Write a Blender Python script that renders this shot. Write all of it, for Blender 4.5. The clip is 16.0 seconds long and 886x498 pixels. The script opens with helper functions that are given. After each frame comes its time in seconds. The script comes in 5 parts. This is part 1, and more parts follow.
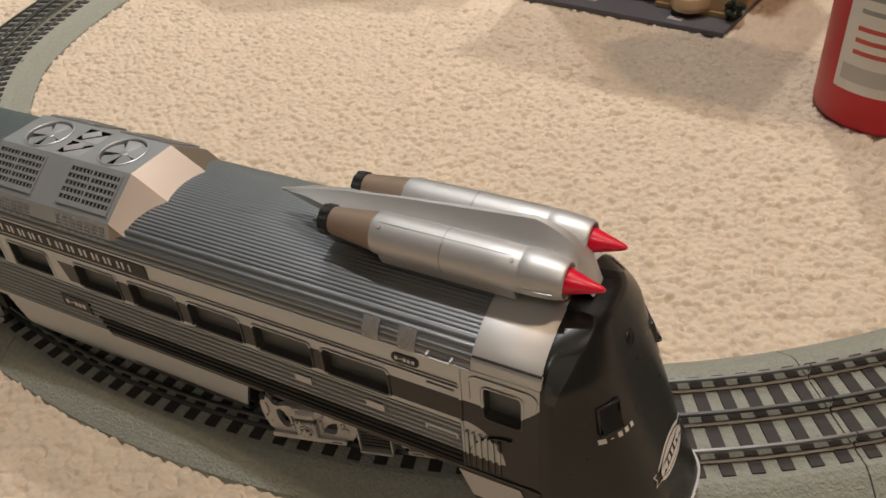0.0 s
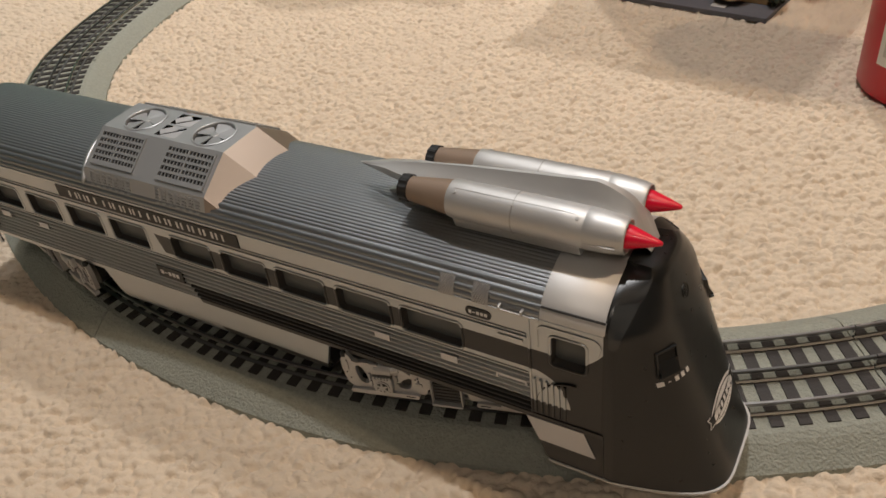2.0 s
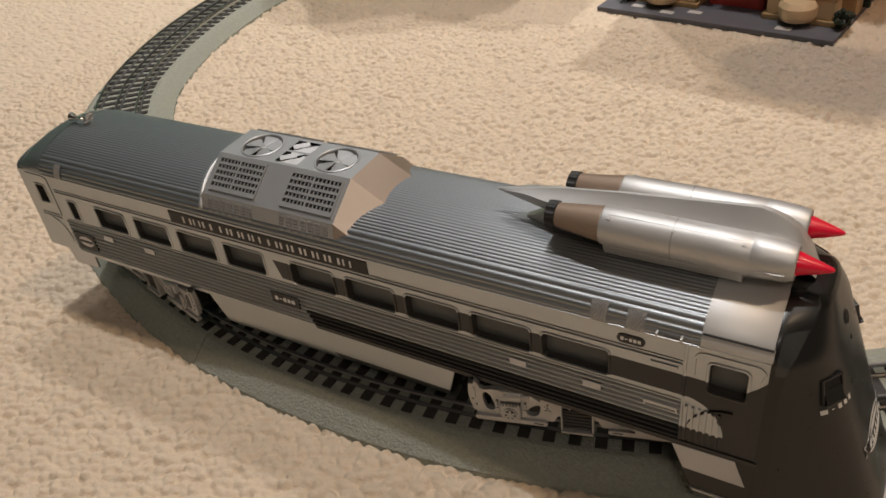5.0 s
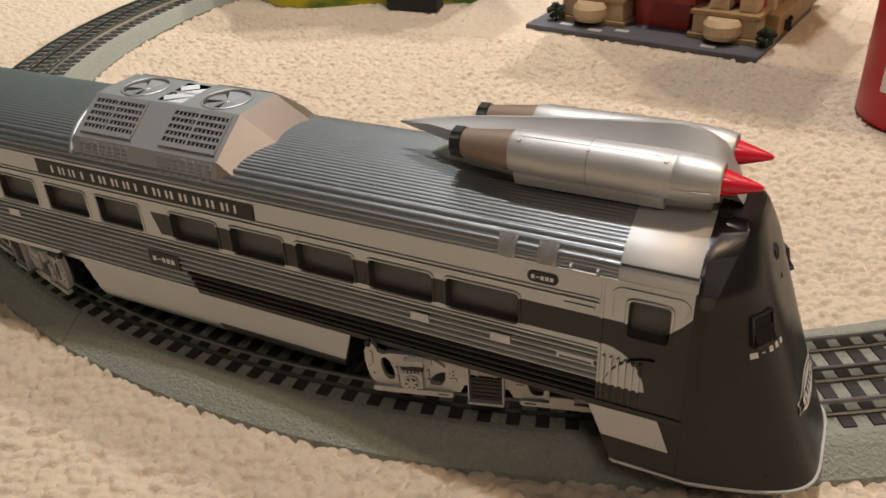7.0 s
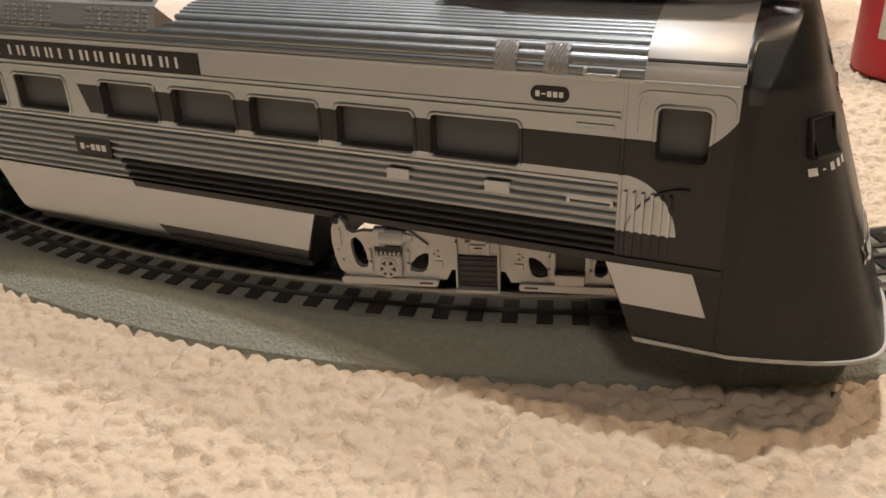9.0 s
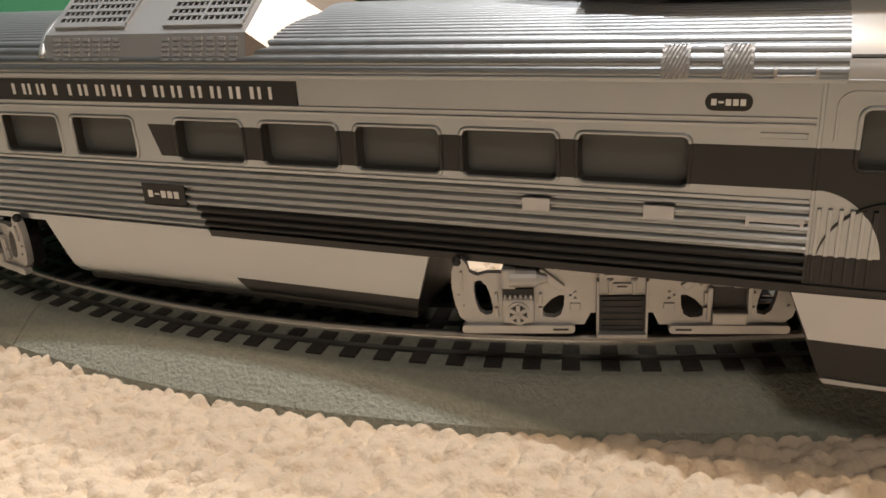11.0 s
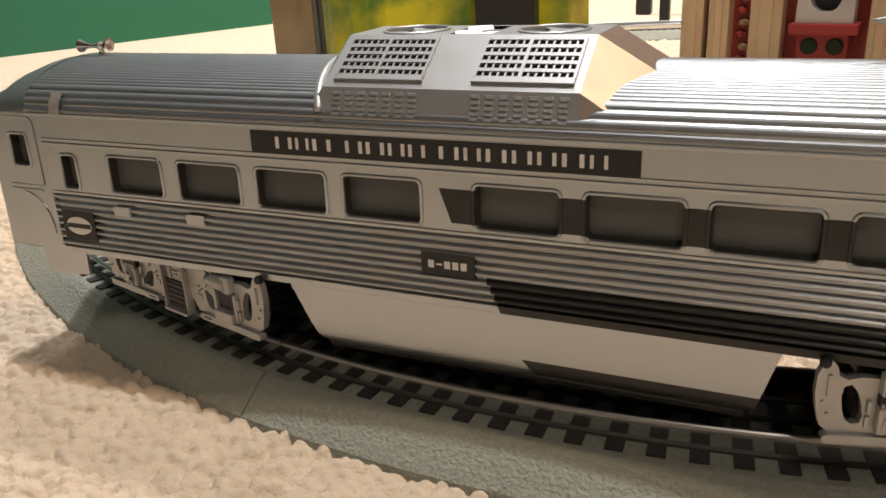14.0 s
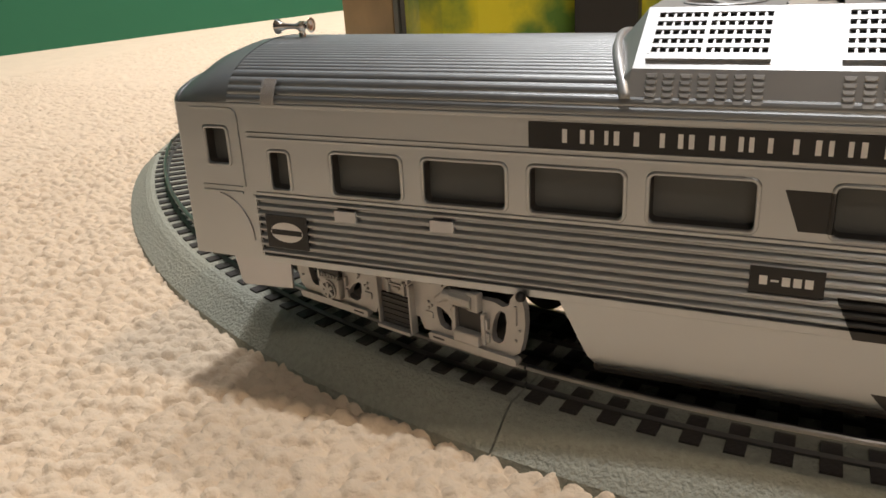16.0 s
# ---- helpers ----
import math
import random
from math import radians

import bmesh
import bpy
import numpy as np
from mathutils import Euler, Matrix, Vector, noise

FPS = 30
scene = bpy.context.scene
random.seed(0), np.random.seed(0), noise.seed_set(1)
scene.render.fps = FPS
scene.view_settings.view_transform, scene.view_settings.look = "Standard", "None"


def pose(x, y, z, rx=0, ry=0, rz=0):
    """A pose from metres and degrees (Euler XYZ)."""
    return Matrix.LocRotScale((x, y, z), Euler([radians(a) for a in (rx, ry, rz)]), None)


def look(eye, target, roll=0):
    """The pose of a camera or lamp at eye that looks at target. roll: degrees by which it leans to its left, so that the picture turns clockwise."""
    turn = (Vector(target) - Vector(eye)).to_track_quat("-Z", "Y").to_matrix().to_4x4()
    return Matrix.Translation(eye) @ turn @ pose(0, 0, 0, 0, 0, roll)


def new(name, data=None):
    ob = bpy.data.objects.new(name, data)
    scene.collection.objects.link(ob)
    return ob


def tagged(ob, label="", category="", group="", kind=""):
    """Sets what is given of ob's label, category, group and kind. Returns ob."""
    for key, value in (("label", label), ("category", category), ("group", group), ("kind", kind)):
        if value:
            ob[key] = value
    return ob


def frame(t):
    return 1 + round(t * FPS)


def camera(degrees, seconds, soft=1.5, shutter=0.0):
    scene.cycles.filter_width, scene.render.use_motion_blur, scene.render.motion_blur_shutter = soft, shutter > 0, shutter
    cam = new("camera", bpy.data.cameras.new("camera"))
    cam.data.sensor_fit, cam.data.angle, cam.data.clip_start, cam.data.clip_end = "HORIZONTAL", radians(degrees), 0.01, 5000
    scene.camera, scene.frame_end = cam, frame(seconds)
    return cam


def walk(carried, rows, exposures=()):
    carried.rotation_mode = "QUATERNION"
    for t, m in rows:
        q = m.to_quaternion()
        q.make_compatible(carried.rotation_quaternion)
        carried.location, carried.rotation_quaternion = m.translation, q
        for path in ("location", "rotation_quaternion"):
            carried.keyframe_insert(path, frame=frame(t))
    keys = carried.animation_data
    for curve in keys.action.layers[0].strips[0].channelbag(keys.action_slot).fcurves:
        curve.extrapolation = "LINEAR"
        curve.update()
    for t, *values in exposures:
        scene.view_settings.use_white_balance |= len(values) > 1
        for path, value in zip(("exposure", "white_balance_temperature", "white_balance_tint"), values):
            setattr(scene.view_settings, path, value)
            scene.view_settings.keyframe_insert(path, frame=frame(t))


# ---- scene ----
cam = camera(58.11, 16.0, soft=1.6)
PATH = [
    (0, (0.11670, -0.17013, 0.26522), (-0.6961, 1.1706, -0.9764), -6.01),
    (0.5, (0.12498, -0.18036, 0.26636), (-0.7070, 1.1466, -0.9774), -6.28),
    (1, (0.12436, -0.18921, 0.26813), (-0.7338, 1.1228, -0.9737), -6.94),
    (1.5, (0.12264, -0.19391, 0.27318), (-0.7607, 1.1088, -0.9608), -7.94),
    (2, (0.12052, -0.19921, 0.27276), (-0.7747, 1.0951, -0.9614), -8.67),
    (2.5, (0.11671, -0.20238, 0.27372), (-0.7866, 1.0843, -0.9626), -9.13),
    (3, (0.11050, -0.20655, 0.27684), (-0.8045, 1.0779, -0.9532), -9.38),
    (3.5, (0.10172, -0.21387, 0.27860), (-0.8196, 1.0711, -0.9462), -9.47),
    (4, (0.08858, -0.21849, 0.28676), (-0.8405, 1.0699, -0.9285), -9.29),
    (4.2, (0.08651, -0.22181, 0.28831), (-0.8502, 1.0696, -0.9178), -9.13),
    (6.3, (0.06342, -0.21960, 0.25336), (-0.7669, 1.1887, -0.8986), -6.77),
    (6.5, (0.07163, -0.21877, 0.24940), (-0.7503, 1.2123, -0.8804), -5.91),
    (7, (0.08247, -0.21667, 0.22483), (-0.7241, 1.2644, -0.8503), -4.05),
    (7.5, (0.08935, -0.21647, 0.19981), (-0.7028, 1.2955, -0.8424), -3.34),
    (8, (0.08604, -0.21501, 0.18469), (-0.6965, 1.3297, -0.8161), -2.90),
    (8.2, (0.08430, -0.21283, 0.17428), (-0.6951, 1.3417, -0.8135), -2.79),
    (10.3, (0.04185, -0.21790, 0.12892), (-0.6872, 1.4449, -0.7098), -4.20),
    (10.5, (0.03778, -0.21283, 0.12670), (-0.6904, 1.4576, -0.6975), -4.39),
    (11, (0.02256, -0.21174, 0.12986), (-0.7035, 1.4805, -0.6506), -4.23),
    (11.5, (0.00794, -0.21317, 0.13138), (-0.7141, 1.4861, -0.6374), -3.96),
    (12, (-0.00377, -0.21000, 0.12782), (-0.7169, 1.4916, -0.6441), -3.22),
    (12.5, (-0.01957, -0.21142, 0.13263), (-0.7336, 1.4955, -0.6267), -2.63),
    (13, (-0.03303, -0.21296, 0.13932), (-0.7700, 1.4961, -0.5929), -2.72),
    (13.5, (-0.04788, -0.21583, 0.13745), (-0.8154, 1.4827, -0.5877), -3.16),
    (14, (-0.06051, -0.21379, 0.14009), (-0.8492, 1.4722, -0.5917), -3.23),
    (14.5, (-0.07425, -0.21382, 0.13496), (-0.8682, 1.4656, -0.6062), -2.73),
    (15, (-0.09642, -0.21239, 0.13644), (-0.9017, 1.4637, -0.5999), -2.91),
    (15.5, (-0.12039, -0.20946, 0.13319), (-0.9264, 1.4615, -0.6140), -3.53),
    (16, (-0.14204, -0.21245, 0.13613), (-0.9536, 1.4548, -0.6132), -3.80),
]
EXPOSURES = [(0.0, -0.68), (4.0, -0.76), (7.0, -0.53), (8.0, -0.34), (10.5, 0.06), (12.0, 0.0), (14.0, -0.15), (16.0, -0.31)]
walk(cam, [(t, look(eye, target, roll)) for t, eye, target, roll in PATH], EXPOSURES)

# ---- light ----
world = bpy.data.worlds.new("room_air")
scene.world = world
world.use_nodes = True
world.node_tree.nodes["Background"].inputs[0].default_value = (1.0, 0.86, 0.7, 1)
world.node_tree.nodes["Background"].inputs[1].default_value = 0.01


def ceiling_and_fill_light(x, y, watts, colour, radius=0.035):
    data = bpy.data.lights.new("ceiling_and_fill_light", "AREA")
    data.shape, data.size, data.energy, data.color = "DISK", radius * 2, watts, colour
    ob = new("ceiling_and_fill_light", data)
    ob.matrix_world = pose(x, y, CEILING - 0.03)
    return ob


def downlight_beam(x, y, watts, colour, half):
    """A recessed ceiling spot that shines straight down in a soft-edged cone."""
    data = bpy.data.lights.new("downlight_beam", "SPOT")
    data.spot_size, data.spot_blend, data.shadow_soft_size = radians(2 * half), 1.0, 0.025
    data.energy, data.color = watts, colour
    ob = new("downlight_beam", data)
    ob.matrix_world = pose(x, y, CEILING - 0.03)
    return ob


CEILING = 2.4
WARM = (0.95, 0.935, 0.935)
AMBER = (1.0, 0.73, 0.49)
SOFT = (0.97, 0.91, 0.865)
FILL_WARM = (1.0, 0.87, 0.75)
# The wide lamp at (0.8, -1.55) is an added fill for the near side.
LAMPS = [(-0.15, 0.30, 38, WARM, 0.03), (0.96, 0.20, 25, AMBER, 0.03), (0.8, -1.55, 20, FILL_WARM, 0.3), (0.98, 1.22, 3, AMBER, 0.03)]
BEAMS = [(-0.2, 1.18, 165, SOFT, 38), (-0.77, 1.26, 235, SOFT, 38), (-0.75, 1.85, 380, SOFT, 46)]
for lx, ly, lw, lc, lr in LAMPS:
    ceiling_and_fill_light(lx, ly, lw, lc, lr)
for lx, ly, lw, lc, half in BEAMS:
    downlight_beam(lx, ly, lw, lc, half)

# ---- materials ----


def material(name, colour, rough=0.5, metal=0.0, vary=0.12, scale=60.0, bump=0.0, bump_scale=400.0, coat=0.0):
    m = bpy.data.materials.new(name)
    m.use_nodes = True
    nt = m.node_tree
    b = nt.nodes["Principled BSDF"]
    b.inputs["Roughness"].default_value, b.inputs["Metallic"].default_value = rough, metal
    b.inputs["Coat Weight"].default_value = coat
    co = nt.nodes.new("ShaderNodeTexCoord")
    n1 = nt.nodes.new("ShaderNodeTexNoise")
    n1.inputs["Scale"].default_value, n1.inputs["Detail"].default_value = scale, 5
    nt.links.new(co.outputs["Object"], n1.inputs["Vector"])
    mix = nt.nodes.new("ShaderNodeMix")
    mix.data_type = "RGBA"
    mix.inputs["A"].default_value = (*[c * (1 - vary) for c in colour], 1)
    mix.inputs["B"].default_value = (*[min(1, c * (1 + vary)) for c in colour], 1)
    nt.links.new(n1.outputs["Fac"], mix.inputs["Factor"])
    nt.links.new(mix.outputs["Result"], b.inputs["Base Color"])
    ramp = nt.nodes.new("ShaderNodeMapRange")
    ramp.inputs["To Min"].default_value, ramp.inputs["To Max"].default_value = max(0, rough - 0.06), min(1, rough + 0.06)
    n2 = nt.nodes.new("ShaderNodeTexNoise")
    n2.inputs["Scale"].default_value = scale * 5
    nt.links.new(co.outputs["Object"], n2.inputs["Vector"])
    nt.links.new(n2.outputs["Fac"], ramp.inputs["Value"])
    nt.links.new(ramp.outputs["Result"], b.inputs["Roughness"])
    if bump:
        n3 = nt.nodes.new("ShaderNodeTexNoise")
        n3.inputs["Scale"].default_value, n3.inputs["Detail"].default_value = bump_scale, 4
        nt.links.new(co.outputs["Object"], n3.inputs["Vector"])
        bp = nt.nodes.new("ShaderNodeBump")
        bp.inputs["Strength"].default_value, bp.inputs["Distance"].default_value = bump, 1.0 / bump_scale
        nt.links.new(n3.outputs["Fac"], bp.inputs["Height"])
        nt.links.new(bp.outputs["Normal"], b.inputs["Normal"])
    return m


def livery():
    """Silver paint with the dark stripes of the car, laid out along the car's length (x) and height (z) in millimetres."""
    m = material("silver_livery_paint", (0.43, 0.453, 0.468), 0.325, 0.94, 0.04, 40)
    nt = m.node_tree
    b = nt.nodes["Principled BSDF"]

    def op(kind, a, c=None):
        n = nt.nodes.new("ShaderNodeMath")
        n.operation = kind
        for i, v in enumerate((a, c)):
            if v is None:
                continue
            if isinstance(v, (int, float)):
                n.inputs[i].default_value = v
            else:
                nt.links.new(v, n.inputs[i])
        return n.outputs[0]

    co = nt.nodes.new("ShaderNodeTexCoord")
    sep = nt.nodes.new("ShaderNodeSeparateXYZ")
    nt.links.new(co.outputs["Object"], sep.inputs[0])
    x, z = op("MULTIPLY", sep.outputs[0], 1000), op("MULTIPLY", sep.outputs[2], 1000)

    def both(*v):
        r = v[0]
        for w in v[1:]:
            r = op("MULTIPLY", r, w)
        return r

    def gt(a, c):
        return op("GREATER_THAN", a, c)

    def lt(a, c):
        return op("LESS_THAN", a, c)

    stripe = both(gt(z, 68.8), lt(z, 78.2), gt(x, op("ADD", -118.0, op("MULTIPLY", z, -0.36))))
    low = both(lt(z, 54.0), gt(z, 44.55), gt(x, op("ADD", -109.0, op("MULTIPLY", z, -0.45))))
    skirt = both(lt(z, 31.0), gt(x, op("ADD", -99.0, op("MULTIPLY", z, -0.8))))
    ring = op("SQRT", op("ADD", op("POWER", op("SUBTRACT", x, 33.0), 2), op("POWER", op("MULTIPLY", op("SUBTRACT", z, 52.5), 0.90), 2)))
    front = both(gt(x, 33.0), gt(ring, 14.8), lt(z, 78.2))
    front2 = both(gt(x, 33.0), lt(z, 53.6))
    rise = both(gt(x, 49.0), lt(z, op("ADD", 77.0, op("MULTIPLY", op("POWER", op("SUBTRACT", x, 49.0), 2), 0.075))))
    mask = stripe
    for v in (low, skirt, front, front2, rise):
        mask = op("MAXIMUM", mask, v)
    old = b.inputs["Base Color"].links[0].from_socket
    mix = nt.nodes.new("ShaderNodeMix")
    mix.data_type = "RGBA"
    nt.links.new(mask, mix.inputs["Factor"])
    nt.links.new(old, mix.inputs["A"])
    mix.inputs["B"].default_value = (0.016, 0.0158, 0.0155, 1)
    nt.links.new(mix.outputs["Result"], b.inputs["Base Color"])
    nt.links.new(op("SUBTRACT", 0.94, op("MULTIPLY", mask, 0.94)), b.inputs["Metallic"])
    nt.links.new(op("SUBTRACT", 0.5, op("MULTIPLY", mask, 0.06)), b.inputs["Specular IOR Level"])
    return m


SILVER = material("silver_paint", (0.435, 0.445, 0.467), 0.325, 0.94, 0.04, 40)
BOX_SILVER = material("box_silver", (0.42, 0.43, 0.438), 0.44, 0.66, 0.04, 40)
# Box silver with warm light from the east put into its colour.
BOX_WARM_LIGHT = material("box_silver_warm_light", (0.41, 0.34, 0.285), 0.42, 0.72, 0.05, 40)
CAB_GLASS = material("cab_glazing", (0.035, 0.037, 0.037), 0.2, 0.0, 0.1, 40)
TREAD = material("tread_plate", (0.36, 0.36, 0.36), 0.45, 0.6, 0.15, 500, 0.3, 900)
STEP_GREY = material("dark_step_metal", (0.035, 0.034, 0.033), 0.5, 0.2)
POD_SEAM = material("pod_seam", (0.40, 0.39, 0.38), 0.4, 0.7)
LIVERY = livery()
ROOF_END = material("roof_end_silver", (0.54, 0.54, 0.535), 0.48, 0.45, 0.04, 40)
ROOF_SILVER = material("roof_silver", (0.315, 0.332, 0.345), 0.41, 0.94, 0.04, 40)
POD_SILVER = material("pod_silver", (0.55, 0.55, 0.545), 0.48, 0.65, 0.04, 60)
TRUCK_SILVER = material("truck_silver", (0.45, 0.445, 0.435), 0.44, 0.6, 0.15, 120)
DARK = material("dark_grey_paint", (0.0098, 0.0103, 0.0102), 0.3, 0.0, 0.1, 50)
DARK.node_tree.nodes["Principled BSDF"].inputs["Specular IOR Level"].default_value = 0.38
BLACK = material("black_plastic", (0.012, 0.012, 0.012), 0.5)
# Near-black that stands for the shade inside wells, vents and grilles.
HOLLOW_SHADE = material("painted_hollow_shade", (0.003, 0.003, 0.003), 0.9)
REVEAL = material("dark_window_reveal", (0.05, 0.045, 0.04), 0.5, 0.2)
SIGN_BLACK = material("sign_black", (0.012, 0.012, 0.012), 0.5)
TRIM = material("pale_trim", (0.42, 0.41, 0.39), 0.45)
WHITE = material("white_print", (0.72, 0.71, 0.69), 0.5)
GLAZE = material("smoky_glazing", (0.080, 0.086, 0.084), 0.45, 0.0, 0.1, 30)
TAN = material("tan_metal", (0.27, 0.20, 0.15), 0.5, 0.3, 0.06, 60)
RED = material("red_plastic", (0.70, 0.003, 0.034), 0.3, 0.0, 0.05, 60, coat=0.3)
CHROME = material("chrome", (0.8, 0.78, 0.76), 0.12, 1.0, 0.03, 60)
RAIL = material("rail_steel", (0.30, 0.30, 0.297), 0.34, 1.0, 0.12, 90)
RAIL_MID = material("dull_rail", (0.13, 0.13, 0.128), 0.5, 1.0, 0.15, 90)
RAIL_WEB = material("rail_web", (0.60, 0.60, 0.59), 0.1, 1.0, 0.15, 90)
TIE = material("dark_tie_plastic", (0.022, 0.018, 0.016), 0.6, 0, 0.3, 200, 0.3, 900)
BED = material("grey_green_roadbed", (0.28, 0.29, 0.245), 0.7, 0, 0.25, 500, 1.0, 850)
CARPET = material("beige_loop_carpet", (0.60, 0.50, 0.385), 0.95, 0, 0.09, 45, 0.6, 900)
GREEN = material("green_wall_paint", (0.02, 0.16, 0.085), 0.6, 0, 0.12, 3)
WALL = material("unseen_wall_tan", (0.40, 0.28, 0.18), 0.8, 0, 0.06, 3)
WALL_GREY = material("grey_wall_paint", (0.16, 0.155, 0.145), 0.8, 0, 0.06, 3)
WALL_DARK = material("unseen_wall_charcoal", (0.06, 0.06, 0.062), 0.8, 0, 0.06, 3)
WALL_BLUE = material("blue_grey_wall_paint", (0.26, 0.31, 0.345), 0.8, 0, 0.06, 3)
CEIL = material("ceiling_paint", (0.38, 0.32, 0.26), 0.9, 0, 0.04, 3)

# ---- mesh helpers (millimetres in, metres out) ----
MM = 0.001


def finish(name, bm, mat, parent=None, label="", smooth=False):
    me = bpy.data.meshes.new(name)
    bmesh.ops.recalc_face_normals(bm, faces=bm.faces)
    bm.to_mesh(me)
    bm.free()
    for m in (mat if isinstance(mat, (list, tuple)) else [mat]):
        me.materials.append(m)
    if smooth:
        me.polygons.foreach_set("use_smooth", [True] * len(me.polygons))
    ob = new(name, me)
    ob.parent = parent
    if label:
        ob["label"] = label
    return ob


def part(name, bm, mat, parent, label="", smooth=False):
    return finish(name, bm, mat, parent, label, smooth)


def empty(name, m=Matrix.Identity(4), parent=None):
    ob = new(name)
    ob.empty_display_size = 0.01
    ob.matrix_basis = m
    ob.parent = parent
    return ob


def box(bm, x0, x1, y0, y1, z0, z1, bevel=0.0, mat=None):
    s = Vector((abs(x1 - x0), abs(y1 - y0), abs(z1 - z0))) * MM
    c = Vector(((x0 + x1) / 2, (y0 + y1) / 2, (z0 + z1) / 2)) * MM
    m = Matrix.Translation(c) @ Matrix.Diagonal((*s, 1))
    if mat is not None:
        m = mat @ m
    r = bmesh.ops.create_cube(bm, size=1, matrix=m)
    if bevel:
        es = {e for v in r["verts"] for e in v.link_edges}
        bmesh.ops.bevel(bm, geom=list(es), offset=bevel * MM, segments=2, affect="EDGES", profile=0.6)
    return bm


def loft(bm, rings, closed=True, caps=True):
    """Faces between rings of points in millimetres."""
    vs = [[bm.verts.new((p[0] * MM, p[1] * MM, p[2] * MM)) for p in r] for r in rings]
    n = len(vs[0])
    for a, b in zip(vs, vs[1:]):
        for i in range(n if closed else n - 1):
            j = (i + 1) % n
            bm.faces.new((a[i], a[j], b[j], b[i]))
    if caps:
        bm.faces.new(vs[0])
        bm.faces.new(vs[-1])
    return bm


def lathe_x(bm, cx_y, cz, prof, n=40, caps=True):
    """A body turned round an axis along x at (y, z): prof is (x, radius)."""
    return loft(bm, [[(x, cx_y + r * math.cos(2 * math.pi * i / n), cz + r * math.sin(2 * math.pi * i / n)) for i in range(n)] for x, r in prof], True, caps)


def lathe_z(bm, cx, cy, prof, n=32, caps=True):
    return loft(bm, [[(cx + r * math.cos(2 * math.pi * i / n), cy + r * math.sin(2 * math.pi * i / n), z) for i in range(n)] for z, r in prof], True, caps)


def rounded(x0, x1, z0, z1, r, k=4):
    pts = []
    for cx, cz, a in ((x1 - r, z1 - r, 0), (x0 + r, z1 - r, 90), (x0 + r, z0 + r, 180), (x1 - r, z0 + r, 270)):
        for i in range(k + 1):
            t = radians(a + 90 * i / k)
            pts.append((cx + r * math.cos(t), cz + r * math.sin(t)))
    return pts


# ---- the room ----
U, V = Vector((0.43, 0.903, 0)), Vector((0.903, -0.43, 0))


def carpet():
    """One sheet with woven loops, fine near the track and coarse towards the walls."""
    def axis(spans, lo, hi):
        a, b = spans[0][0], spans[-1][1]
        fine = np.concatenate([np.arange(*s) for s in spans])
        out_lo = a - np.geomspace(0.01, a - lo, 14)[::-1]
        out_hi = b + np.geomspace(0.01, hi - b, 14)
        return np.concatenate([out_lo, fine, out_hi])
    xs, ys = axis([(-1.02, -0.62, 0.0024), (-0.62, 0.28, 0.001)], -3.2, 3.8), axis([(-0.2, 0.42, 0.001), (0.42, 0.86, 0.0024)], -3.2, 3.4)
    X, Y = np.meshgrid(xs, ys, indexing="ij")
    rng = np.random.default_rng(5)
    A, B = 0.0052, 0.0043
    ca, sa = math.cos(radians(24)), math.sin(radians(24))
    Pu, Pv = (X * ca + Y * sa), (-X * sa + Y * ca)
    Pu = Pu + 0.0007 * np.sin(Pv * 410 + 1.3 * np.sin(Pu * 95))
    Pv = Pv + 0.0006 * np.sin(Pu * 330 + 1.1 * np.sin(Pv * 120))
    row = np.floor(Pv / B)
    H = np.zeros_like(X)
    table = rng.random((257, 263, 4))
    for dr in (-1, 0, 1):
        r = row + dr
        u = Pu / A + 0.5 * (r % 2)
        col0 = np.floor(u)
        for dc in (-1, 0, 1):
            c = col0 + dc
            t = table[(r.astype(int) % 257), (c.astype(int) % 263)]
            du = (u - (c + 0.5 + 0.58 * (t[..., 0] - 0.5))) * A
            dv = Pv - (r + 0.5 + 0.58 * (t[..., 1] - 0.5)) * B
            ang = (t[..., 2] - 0.5) * 0.9
            da, db = du * np.cos(ang) + dv * np.sin(ang), -du * np.sin(ang) + dv * np.cos(ang)
            q = 1 - (da / (0.0030 + 0.0007 * t[..., 3])) ** 2 - (db / 0.0026) ** 2
            H = np.maximum(H, np.clip(q, 0, 1) ** 0.5 * (0.0024 + 0.0022 * t[..., 3]))
    PILE = 0.0005 * np.sin(X * 310 + 2.0 * np.sin(Y * 140)) * np.sin(Y * 270 + 1.7 * np.sin(X * 120))
    core = (X > -1.03) & (X < 0.29) & (Y > -0.21) & (Y < 0.87)
    Z = np.where(core, H + PILE - 0.0028 + 0.0003 * (rng.random(X.shape) - 0.5), 0.0)
    nx, ny = X.shape
    co = np.stack([X, Y, Z], -1).reshape(-1, 3)
    idx = np.arange(nx * ny).reshape(nx, ny)
    q = np.stack([idx[:-1, :-1], idx[1:, :-1], idx[1:, 1:], idx[:-1, 1:]], -1).reshape(-1, 4)
    me = bpy.data.meshes.new("carpet")
    me.vertices.add(len(co))
    me.vertices.foreach_set("co", co.ravel())
    me.loops.add(q.size)
    me.loops.foreach_set("vertex_index", q.ravel())
    me.polygons.add(len(q))
    me.polygons.foreach_set("loop_start", np.arange(0, q.size, 4))
    me.polygons.foreach_set("use_smooth", np.ones(len(q), bool))
    me.update()
    me.materials.append(CARPET)
    return tagged(new("floor", me), "beige looped berber carpet covering the floor", "carpet", kind="structure")


carpet()


